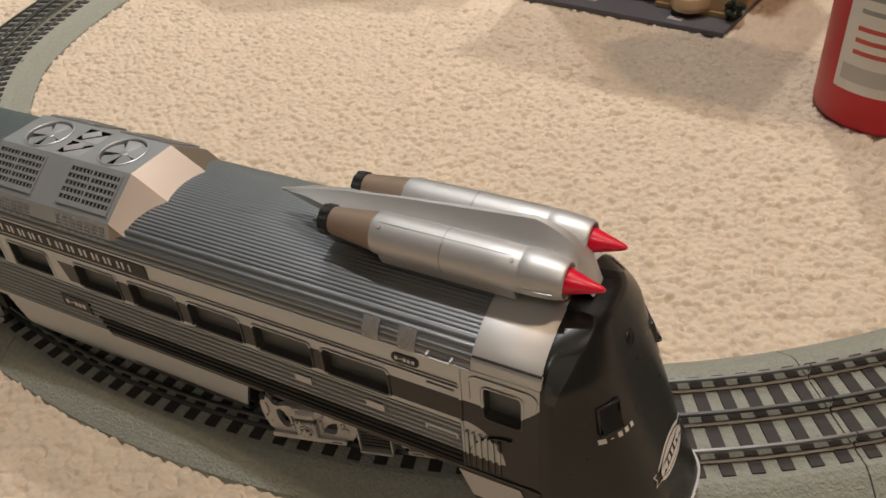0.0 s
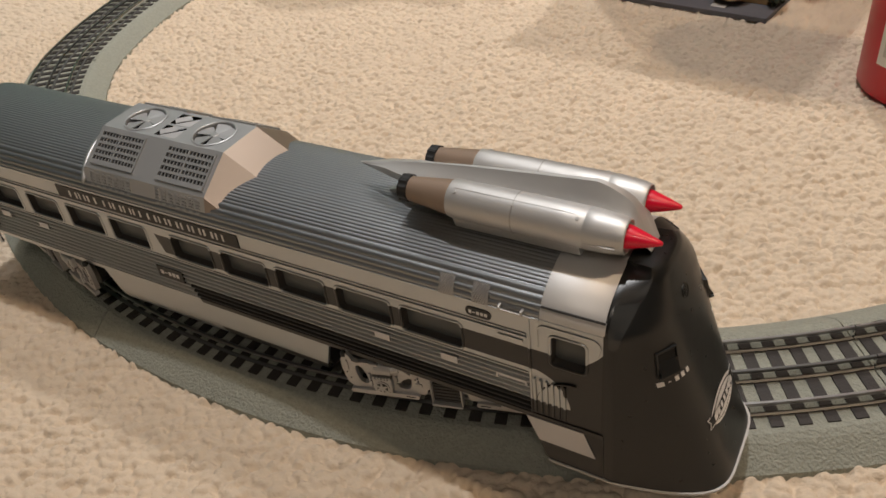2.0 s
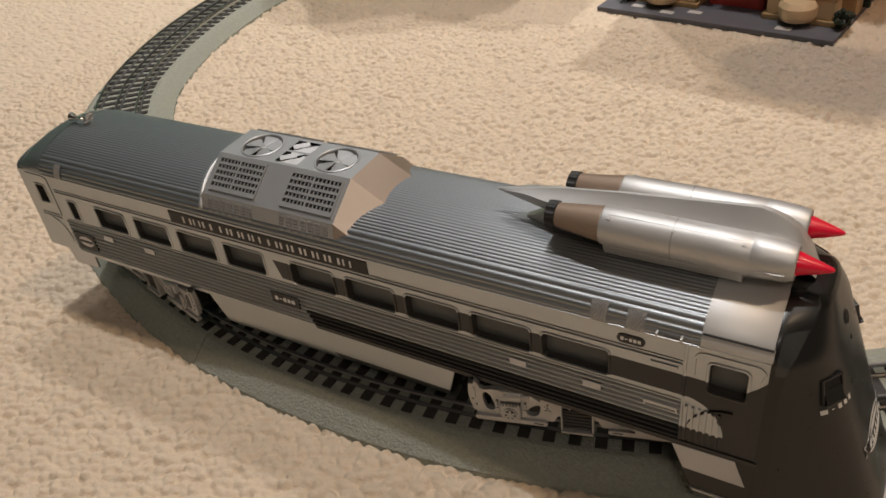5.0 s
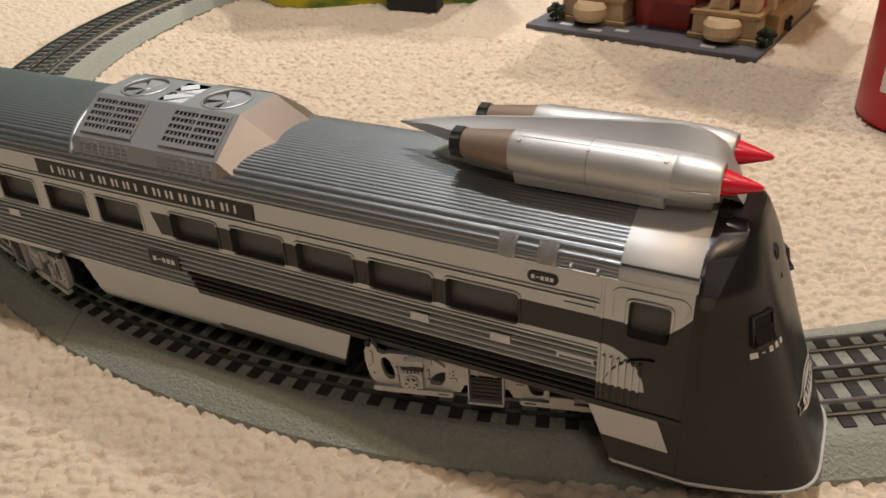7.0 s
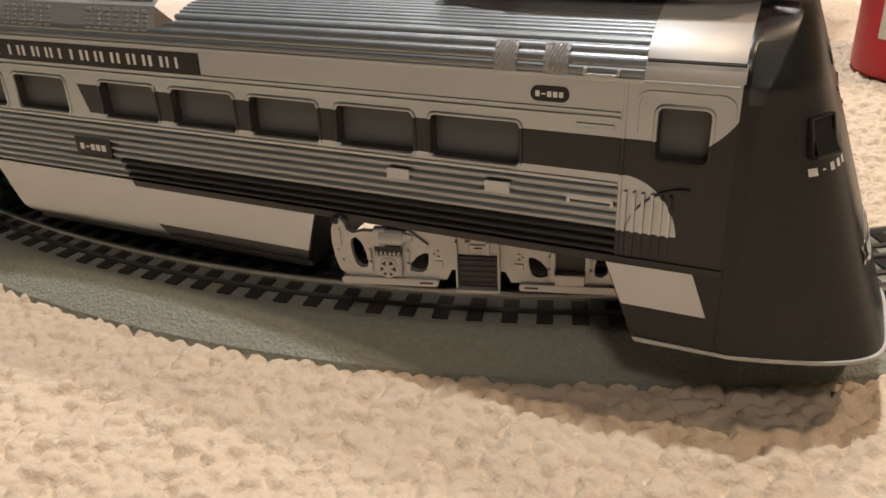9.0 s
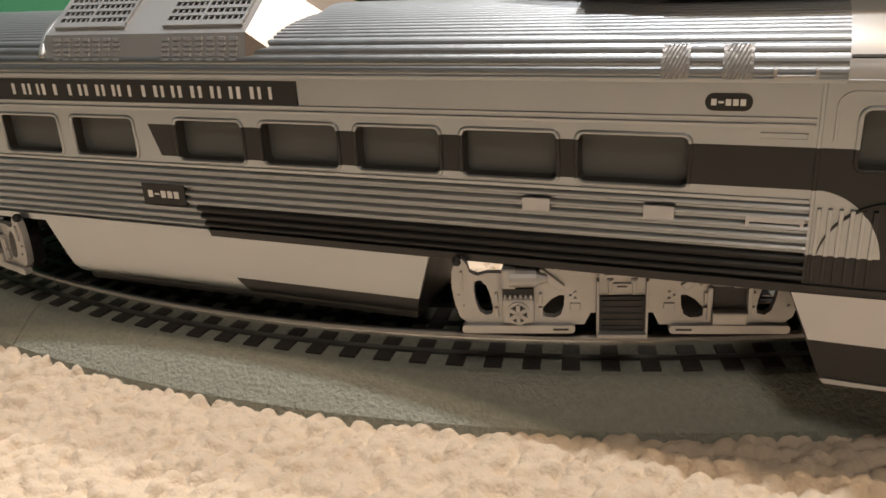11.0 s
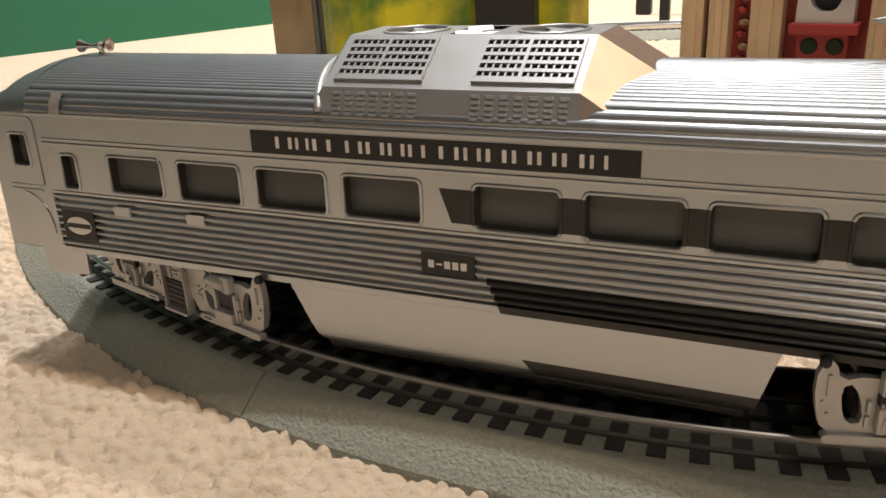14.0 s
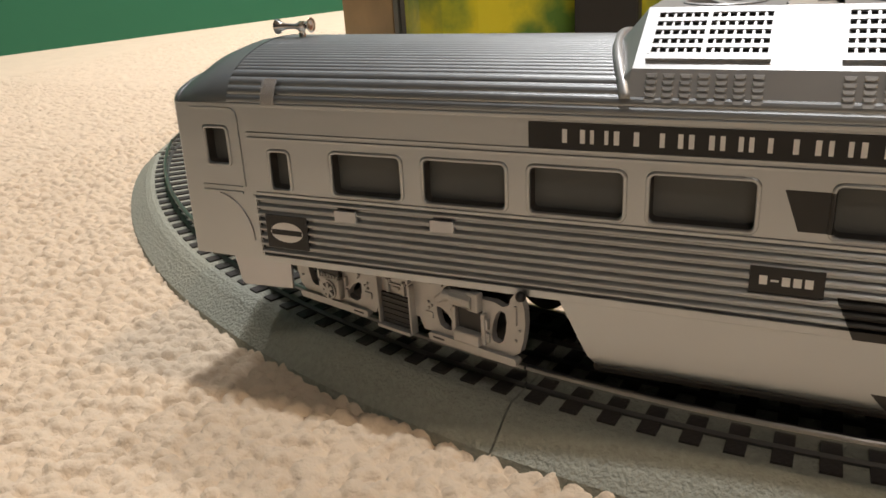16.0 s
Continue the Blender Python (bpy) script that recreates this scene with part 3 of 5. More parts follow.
        curved([(y * 0.82, z * 0.72) for y, z in ell], 47.6, 0.28, "oval_inner", WHITE, "white oval centre")
        curved([(y, z) for y, z in [(-14.6, -2.2), (-9, -2.2), (-3, -2.2), (3, -2.2), (9, -2.2), (14.6, -2.2), (13.6, 0), (14.6, 2.2), (9, 2.2), (3, 2.2), (-3, 2.2), (-9, 2.2), (-14.6, 2.2), (-13.6, 0)]], 47.6, 0.36, "emblem_band", WHITE, "white banner edge")
        curved([(y, z) for y, z in [(-14.0, -1.7), (-9, -1.7), (-3, -1.7), (3, -1.7), (9, -1.7), (14.0, -1.7), (13.0, 0), (14.0, 1.7), (9, 1.7), (3, 1.7), (-3, 1.7), (-9, 1.7), (-14.0, 1.7), (-13.0, 0)]], 47.6, 0.44, "emblem_band_field", SIGN_BLACK, "black banner")
        for i in range(7):
            y = -9.6 + i * 3.2
            curved([(y - 0.95, -1.1), (y + 0.95, -1.1), (y + 0.95, 1.1), (y - 0.95, 1.1)], 47.6, 0.52, "print_bar", WHITE, "")
    for s in (-1, 1):
        for i, w in enumerate((1.7, 0.8, 1.3, 1.3, 1.3)):
            y = s * (24.2 - i * 2.3)
            h = 0.95 if i != 1 else 0.2
            curved([(y - w / 2, -h), (y + w / 2, -h), (y + w / 2, h), (y - w / 2, h)], 72.0 + i * 0.2, 0.12, "print_bar", WHITE, "white number print")
    bm = bmesh.new()
    m = on_nose(-1.0, 93.5, 0.0) @ Matrix.Scale(0.62, 4)
    for k in range(24):
        a0, a1 = 2 * math.pi * k / 24, 2 * math.pi * (k + 1) / 24
        q = [bm.verts.new(m @ (Vector((r * math.cos(a), r * math.sin(a), h)) * MM)) for r, h, a in ((4.4, -0.2, a0), (4.4, -0.2, a1), (4.0, 0.5, a1), (4.0, 0.5, a0))]
        bm.faces.new(q)
        q2 = [bm.verts.new(m @ (Vector((r * math.cos(a), r * math.sin(a), h)) * MM)) for r, h, a in ((4.0, 0.5, a0), (4.0, 0.5, a1), (3.2, -0.1, a1), (3.2, -0.1, a0))]
        bm.faces.new(q2)
    for dx in (-1.6, 0, 1.6):
        box(bm, dx - 0.35, dx + 0.35, -2.4, 2.4, -0.3, 0.45, 0.1, m)
    part("headlamp_emblem", bm, DARK, body, "embossed round headlamp cover")
    # Black disc on the skin as the shade of a hole.
    bm = bmesh.new()
    bmesh.ops.create_cone(bm, cap_ends=True, segments=16, radius1=0.8 * MM, radius2=0.8 * MM, depth=0.5 * MM, matrix=on_nose(-0.8, 85.5, 0.0))
    part("marker_hole_shade", bm, BLACK, body, "small black disc for the shade in a round hole")
    # smoky cab windows beside the ridge
    for s in (-1, 1):
        bm = bmesh.new()
        q = []
        for z in (88.5, 90, 91, 92, 92.6, 93.2, 94, 95, 96, 97, 98, 99, 100, 101):
            r = nose_ring(z)
            row = []
            for i, k in ((1, 0.3), (2, 0.0), (3, 0.0), (4, 0.0), (4, 0.8)):
                p = Vector(r[i]) + (Vector(r[i + 1]) - Vector(r[i])) * k
                row.append(bm.verts.new(((p.x + 0.2) * MM, s * -(p.y - 0.25) * MM, (p.z + 0.25) * MM)))
            q.append(row)
        for a, c in zip(q, q[1:]):
            for i in range(4):
                bm.faces.new((a[i], a[i + 1], c[i + 1], c[i]))
        part("cab_window", bm, CAB_GLASS, body, "smoky grey cab window", True)
    return body


nose()


FANS = (-164.6, -123.6)


def air_box():
    """The raised roof housing with fans, grilles and louvres."""
    T = 115.0
    side_l = [(-181.6, -30.0, 94.4), (-181.0, -27.1, 103.4), (-180.6, -10.6, T)]
    side_r = [(-109.2, -30.0, 94.4), (-109.4, -27.1, 103.4), (-109.0, -10.6, T)]
    base_f = [(-106.2, -30.3, 93.8), (-100.5, -27.2, 97.6), (-92.5, -10.6, 105.0)]
    base_r = [(-182.6, -30.3, 93.8), (-186.5, -27.0, 97.4), (-189.0, -10.6, 105.2)]
    bm = bmesh.new()
    for s in (1, -1):
        rows = [[bm.verts.new((x * MM, y * s * MM, z * MM)) for x, y, z in r] for r in (base_r, side_l, side_r, base_f)]
        for a, c in zip(rows, rows[1:]):
            for k in range(2):
                bm.faces.new((a[k], c[k], c[k + 1], a[k + 1]))
    for a, c in ((side_r[2], base_f[2]), (side_l[2], base_r[2])):
        bm.faces.new([bm.verts.new(Vector(p) * MM) for p in ((a[0], a[1], a[2]), (a[0], -a[1], a[2]), (c[0], -c[1], c[2]), (c[0], c[1], c[2]))])
    # top plate with round fan wells and two square wells
    R, H = 9.0, 9.75
    rects = [(-180.6, -174.35, -10.6, 10.6), (-154.85, -150.5, -10.6, 10.6), (-138.5, -133.35, -10.6, 10.6), (-113.85, -109, -10.6, 10.6), (-150.5, -138.5, -10.6, -8.9), (-150.5, -138.5, -0.7, 0.7), (-150.5, -138.5, 8.9, 10.6)]
    for x0, x1, y0, y1 in rects:
        bm.faces.new([bm.verts.new((x * MM, y * MM, T * MM)) for x, y in ((x0, y0), (x1, y0), (x1, y1), (x0, y1))])
    for c in FANS:
        n = 48
        cir, sq = [], []
        for k in range(n):
            a = 2 * math.pi * k / n
            cx, cy = math.cos(a), math.sin(a)
            q = max(abs(cx), abs(cy))
            cir.append(bm.verts.new(((c + R * cx) * MM, R * cy * MM, T * MM)))
            sq.append(bm.verts.new(((c + H * cx / q) * MM, 10.6 * cy / q * MM, T * MM)))
        for k in range(n):
            bm.faces.new((cir[k], cir[(k + 1) % n], sq[(k + 1) % n], sq[k]))
    bmesh.ops.remove_doubles(bm, verts=bm.verts, dist=0.00003)
    body = part("air_box", bm, BOX_SILVER, CAR, "angular silver roof housing with fans and grilles, front slope tinted as warm-lit")
    # Front slope takes the tinted copy; its tan imitates warm light.
    body.data.materials.append(BOX_WARM_LIGHT)
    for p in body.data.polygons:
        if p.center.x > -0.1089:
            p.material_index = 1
    for c in FANS:
        bm = bmesh.new()
        lathe_z(bm, c, 0, [(T + 0.25, R + 0.9), (T + 0.5, R + 0.55), (T + 0.5, R + 0.1), (T + 0.1, R - 0.15), (T - 3.4, R - 0.15)], 48, False)
        fan = part("fan_ring", bm, BOX_SILVER, body, "round fan opening rim", True)
        # Well floor coloured as deep shade.
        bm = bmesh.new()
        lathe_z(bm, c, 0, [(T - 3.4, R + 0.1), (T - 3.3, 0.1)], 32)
        part("fan_well", bm, HOLLOW_SHADE, fan, "fan well with shade in its colour")
        bm = bmesh.new()
        lathe_z(bm, c, 0, [(T - 2.4, 1.9), (T - 0.5, 1.9), (T - 0.2, 1.5), (T - 0.15, 0.1)], 20)
        part("fan_hub", bm, BOX_SILVER, fan, "round silver fan hub")
        for k in range(5):
            a = 2 * math.pi * k / 5 + 0.35
            rim = [(R - 0.6, -0.5, -1.0), (R - 0.35, -0.17, -0.75), (R - 0.35, 0.17, -0.5), (R - 0.45, 0.52, -0.2)]
            vs = [(c + r * math.cos(a + da), r * math.sin(a + da), T + dz) for r, da, dz in [(1.2, -0.6, -0.7), (4.5, -0.56, -0.9)] + rim + [(4.5, 0.56, -0.3), (1.2, 0.6, -0.4)]]
            bm = bmesh.new()
            loft(bm, [vs, [(x, y, z - 0.4) for x, y, z in vs]])
            part("fan_blade", bm, BOX_SILVER, fan)
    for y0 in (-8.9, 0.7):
        # Well sides and floor carry their shade as colour.
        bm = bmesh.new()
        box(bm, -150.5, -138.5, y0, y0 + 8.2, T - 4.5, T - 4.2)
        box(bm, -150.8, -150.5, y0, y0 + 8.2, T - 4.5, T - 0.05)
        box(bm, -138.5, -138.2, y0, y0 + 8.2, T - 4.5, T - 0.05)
        well = part("square_well", bm, HOLLOW_SHADE, body, "square well with shade in its colour")
        bm = bmesh.new()
        m = Matrix.Translation((-144.5 * MM, (y0 + 3.9) * MM, (T - 2.2) * MM)) @ Matrix.Rotation(radians(38), 4, "Z") @ Matrix.Rotation(radians(35), 4, "X")
        box(bm, -6.4, 6.4, -1.5, 1.5, -0.3, 0.3, 0.1, m)
        box(bm, -2.5, 5.0, -4.2, -2.0, -0.6, -0.2, 0.1, m)
        box(bm, -5.0, 2.5, 2.0, 4.2, -0.2, 0.2, 0.1, m)
        part("well_vane", bm, BOX_SILVER, well, "slanted silver vane in the well")
    # grilles on the slanted sides, louvres below
    for s in (-1, 1):
        top, low = Vector((0, s * 10.6, T)), Vector((0, s * 27.1, 103.4))
        e2 = (low - top).normalized()
        e1 = Vector((1, 0, 0))
        nn = e2.cross(e1) * (1 if e2.cross(e1).z > 0 else -1)
        L = (low - top).length

        def fr(x, d, h=0.0):
            return (top + e1 * x + e2 * d + nn * h) * MM
        def slab(bm, x0, x1, d0, d1, h0, h1):
            vs = [bm.verts.new(fr(x, d, h)) for h in (h0, h1) for x, d in ((x0, d0), (x1, d0), (x1, d1), (x0, d1))]
            for q in ((0, 1, 2, 3), (7, 6, 5, 4), (0, 4, 5, 1), (1, 5, 6, 2), (2, 6, 7, 3), (3, 7, 4, 0)):
                bm.faces.new([vs[k] for k in q])
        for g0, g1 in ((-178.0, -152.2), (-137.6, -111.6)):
            # Black sheet just under the slats imitates the shaded hollow behind them.
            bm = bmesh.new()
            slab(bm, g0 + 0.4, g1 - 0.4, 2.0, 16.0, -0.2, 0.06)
            back = part("grille_shade", bm, HOLLOW_SHADE, body, "black sheet for the shade behind the grille")
            for k in range(6):
                d = 1.5 + k * 2.85
                bm = bmesh.new()
                slab(bm, g0, g1, d, d + 1.15, 0, 0.75)
                part("grille_slat", bm, BOX_SILVER, back)
            bm = bmesh.new()
            slab(bm, g0 - 0.4, g1 + 0.4, 16.6, 17.9, 0, 0.95)
            part("grille_sill", bm, BOX_SILVER, back, "raised sill under the grille")
            bm = bmesh.new()
            n = 13
            for k in range(n + 1):
                x = g0 + (g1 - g0) * k / n
                w = 0.75 if k in (0, n) else (1.0 if k == 6 else 0.55)
                slab(bm, x - w / 2, x + w / 2, 1.6, 16.2, 0, 0.55 if k not in (0, 6, n) else 0.8)
            part("grille_mesh", bm, BOX_SILVER, back, "thin upright grille bars")
            for k in range(7):
                x = g0 + 1.5 + k * (g1 - g0 - 3) / 6
                bm = bmesh.new()
                for r in range(5):
                    z = 102.0 - r * 1.35
                    yy = s * (27.1 + (103.4 - z) * 0.322)
                    rr = [[(x + dx, yy + s * h, z + dz) for dx, dz in ((-1.25, -0.35), (1.25, -0.35), (1.25, 0.4), (-1.25, 0.4))] for h in (-0.1, 0.2)]
                    loft(bm, [rr[0], rr[1], [(x + dx, yy + s * 0.6, z - 0.35) for dx in (-0.8, 0.8, 0.8, -0.8)]], True, False)
                part("louvre", bm, BOX_SILVER, body)
    # raised rim where the housing meets the roof behind, and a thin lip in front
    for xs, g in (((-190.0, -187.6), 1.7), ):
        bm = bmesh.new()
        a = [arch(q, 0) for q in (-0.4, g, g, -0.4)]
        rr = [[(x + (abs(r[i][0]) / 29) ** 2 * 6.5, r[i][0], r[i][1]) for x, r in zip((xs[0] - 0.4, xs[0] + 0.3, xs[1] - 0.3, xs[1] + 0.4), a)] for i in range(3, 46)]
        loft(bm, rr)
        part("box_rim", bm, BOX_SILVER, body, "thin raised rim behind the roof housing", True)
    return body


air_box()


def pods():
    for sign in (-1, 1):
        cy, cz = sign * 10.0, 117.6
        bm = bmesh.new()
        lathe_x(bm, cy, cz, [(-2.6, 6.3), (-2.4, 6.65), (-2.0, 6.75), (4, 6.85), (14, 6.95), (25, 7.0), (36, 7.0), (46.0, 6.95), (46.3, 6.8), (46.6, 6.95), (50, 6.85), (54, 6.55), (57, 6.2), (59, 5.8), (59.6, 5.5), (59.4, 5.1), (55, 4.8), (50, 4.2)], 48, True)
        pod = part("jet_pod", bm, POD_SILVER, CAR, "silver jet engine pod", True)
        bm = bmesh.new()
        lathe_x(bm, cy, cz, [(-19.4, 4.2), (-19.2, 4.45), (-18.8, 4.5), (-15, 4.93), (-10, 5.5), (-5, 6.1), (-3.0, 6.32), (-2.5, 6.36), (-2.3, 6)], 48)
        part("tailpipe", bm, TAN, pod, "tan metallic tailpipe", True)
        bm = bmesh.new()
        n = 40
        rings = []
        for x, r, q in ((-22.8, 4.5, 0), (-22.6, 4.8, 1), (-19.4, 4.9, 1), (-19.1, 4.5, 0)):
            rings.append([(x, cy + (r + (0.18 if i % 4 < 2 else -0.18) * q) * math.cos(2 * math.pi * i / n), cz + (r + (0.18 if i % 4 < 2 else -0.18) * q) * math.sin(2 * math.pi * i / n)) for i in range(n)])
        loft(bm, rings)
        part("nozzle_ring", bm, BLACK, pod, "black notched nozzle ring")
        bm = bmesh.new()
        lathe_x(bm, cy, cz, [(52, 4.1), (57.5, 4.0), (60, 3.8), (63, 2.9), (66, 2.0), (68.8, 1.1), (69.9, 0.6), (70.1, 0.1)], 36)
        part("intake_cone", bm, RED, pod, "glossy red pointed intake cone", True)


pods()


def fairing():
    """The keel between the pods: a sharp tail that widens into the pods and falls off in front."""
    rings = []
    for x, w, zt, zb, c in ((-48, 0.15, 115.6, 115.0, 0.05), (-35, 3.4, 118.4, 112.6, 0.25), (-22, 6.4, 120.9, 110.6, 0.4), (0, 8.0, 123.6, 109.4, 0.55), (25, 8.2, 126.0, 109, 0.7), (40, 8.2, 127.4, 109, 0.8), (46, 8.2, 127.9, 109, 0.9), (50, 8.2, 126.9, 109, 1.1), (54, 8.0, 125.2, 109, 1.4), (57.5, 7.6, 123.0, 109, 1.6), (59.8, 7.0, 119.8, 109, 1.7), (61.6, 6.4, 115.8, 108.6, 1.7), (63.4, 5.4, 111.8, 108, 1.7), (65, 4.4, 108.9, 107.6, 1.4)):
        zt, zb = zt + 1.3 * min(1, max(0, 70 - x) / 12), zb + (1.3 if x < 48 else 0)
        zm = zb + (min(119.0, zt - 0.3) - zb) * (0.96 if x < 50 else 0.8)
        d = 1.0 if x < 48 else 1.6
        rings.append([(x, -w, zm), (x, -(w + c) * 0.5, zm + (zt - zm) * 0.5 - d * 0.3 * min(1, w / 8)), (x, -c - 0.35, zt - 0.5 * min(1, w / 8)), (x, -c, zt), (x, c, zt), (x, c + 0.35, zt - 0.5 * min(1, w / 8)), (x, (w + c) * 0.5, zm + (zt - zm) * 0.5 - d * 0.3 * min(1, w / 8)), (x, w, zm), (x, w * 0.5, zb + 0.4), (x, 0, zb), (x, -w * 0.5, zb + 0.4)])
    bm = bmesh.new()
    loft(bm, rings)
    ob = part("pod_fairing", bm, POD_SILVER, CAR, "silver fairing joining the two jet pods", True)
    ob.data.set_sharp_from_angle(angle=radians(24))
    bm = bmesh.new()
    rings = [[(x, -w, z0), (x, w, z0), (x, w, z1), (x, -w, z1)] for x, w, z0, z1 in ((-36, 1.2, 106.0, 107.6), (-29, 3.0, 105.6, 110.9), (-16, 5.4, 105.4, 112.4), (0, 7, 105.4, 112), (44, 8.5, 105, 112), (57, 7, 105, 111))]
    loft(bm, rings)
    part("pylon", bm, POD_SILVER, CAR, "silver mounting pylon under the pods")
    for s in (-1, 1):
        bm = bmesh.new()
        rings = []
        for x in (-1.5, 20, 44.5):
            rings.append([(x, s * 2.2, 114.3), (x, s * 14.2, 113.2), (x, s * 13.6, 110.6), (x, s * 12.4, 107.4), (x, s * 3.5, 106.2)])
        loft(bm, rings)
        part("pod_cradle", bm, POD_SILVER, CAR, "silver cradle under the jet pod")
        cy, cz = s * 10.0, 117.6
        for x in (0.6, 22, 46.2 - 2):
            bm = bmesh.new()
            a = radians(124 if s < 0 else 56)
            n = Vector((0, math.cos(a), math.sin(a)))
            bmesh.ops.create_cone(bm, cap_ends=True, segments=12, radius1=0.75 * MM, radius2=0.6 * MM, depth=0.5 * MM, matrix=Matrix.Translation((Vector((x, cy, cz)) + n * 7.0) * MM) @ n.to_track_quat("Z", "Y").to_matrix().to_4x4())
            part("screw", bm, POD_SILVER, CAR)
        for a0, xa, xb in ((112 if s < 0 else 68, 0, 46), (188 if s < 0 else -8, 46.5, 57)):
            bm = bmesh.new()
            a = radians(a0)
            n, tt = Vector((0, math.cos(a), math.sin(a))), Vector((0, -math.sin(a), math.cos(a)))
            rr = []
            for x, r in ((xa, 6.75), (xa + 8, 6.9), (xb - 4, 6.95), (xb, 6.6)):
                c = Vector((x, cy, cz))
                rr.append([c + n * (r - 0.3) - tt * 0.16, c + n * (r + 0.17) - tt * 0.1, c + n * (r + 0.17) + tt * 0.1, c + n * (r - 0.3) + tt * 0.16])
            loft(bm, rr)
            part("panel_seam", bm, POD_SEAM, CAR)
        bm = bmesh.new()
        n = 48
        rr = []
        for x, r in ((21.8, 6.97), (21.85, 7.07), (22.2, 7.07), (22.25, 6.97)):
            rr.append([(x, cy + r * math.cos(2 * math.pi * i / n), cz + r * math.sin(2 * math.pi * i / n)) for i in range(n)])
        loft(bm, rr, True, False)
        part("panel_seam", bm, POD_SEAM, CAR)


fairing()

WORDS = [(-197, -177.6, (6.6, 5.2, 7.0)), (-174, -149, (6.2, 6.6, 5.8, 5.8)), (-146, -101, (6.6, 5.6, 6.6, 6.2, 5.8, 6.6, 5.2))]


def side_slab(bm, x0, x1, z0, z1, sign, h0, h1):
    """A thin plate lying on the leaning side of the car."""
    q = ((x0, z0), (x1, z0), (x1, z1), (x0, z1))
    loft(bm, [[(x, sign * (side_y(z) + h), z) for x, z in q] for h in (h0, h1)])


def sign_board(sign):
    bm = bmesh.new()
    side_slab(bm, -205, -93.7, 84.6, 91.0, sign, -0.2, 0.35)
    board = part("name_board", bm, SIGN_BLACK, CAR, "long black name board with white blocks of print")
    for x0, x1, widths in WORDS:
        gap = (x1 - x0 - sum(widths)) / (len(widths) - 1)
        x = x0
        for k, w in enumerate(widths):
            bm = bmesh.new()
            side_slab(bm, x + w * 0.08, x + w * 0.26, 86.2, 89.5, sign, 0.3, 0.45)
            side_slab(bm, x + w * 0.74, x + w * 0.92, 86.2, 89.5, sign, 0.3, 0.45)
            part("print_block", bm, WHITE, board)
            x += w + gap


def number_plate(sign, x0, x1, z0, z1, bars):
    bm = bmesh.new()
    side_slab(bm, x0, x1, z0, z1, sign, -0.2, 1.1)
    plate = part("number_board", bm, SIGN_BLACK, CAR, "small dark number board with white print")
    w = (x1 - x0) * 0.76 / bars
    for k in range(bars):
        bm = bmesh.new()
        x = x0 + (x1 - x0) * 0.12 + k * w
        h = (z1 - z0) * (0.17 if k != 1 else 0.04)
        side_slab(bm, x + w * 0.1, x + w * 0.82, (z0 + z1) / 2 - h, (z0 + z1) / 2 + h, sign, 1.05, 1.2)
        part("print_bar", bm, WHITE, plate)
    return plate


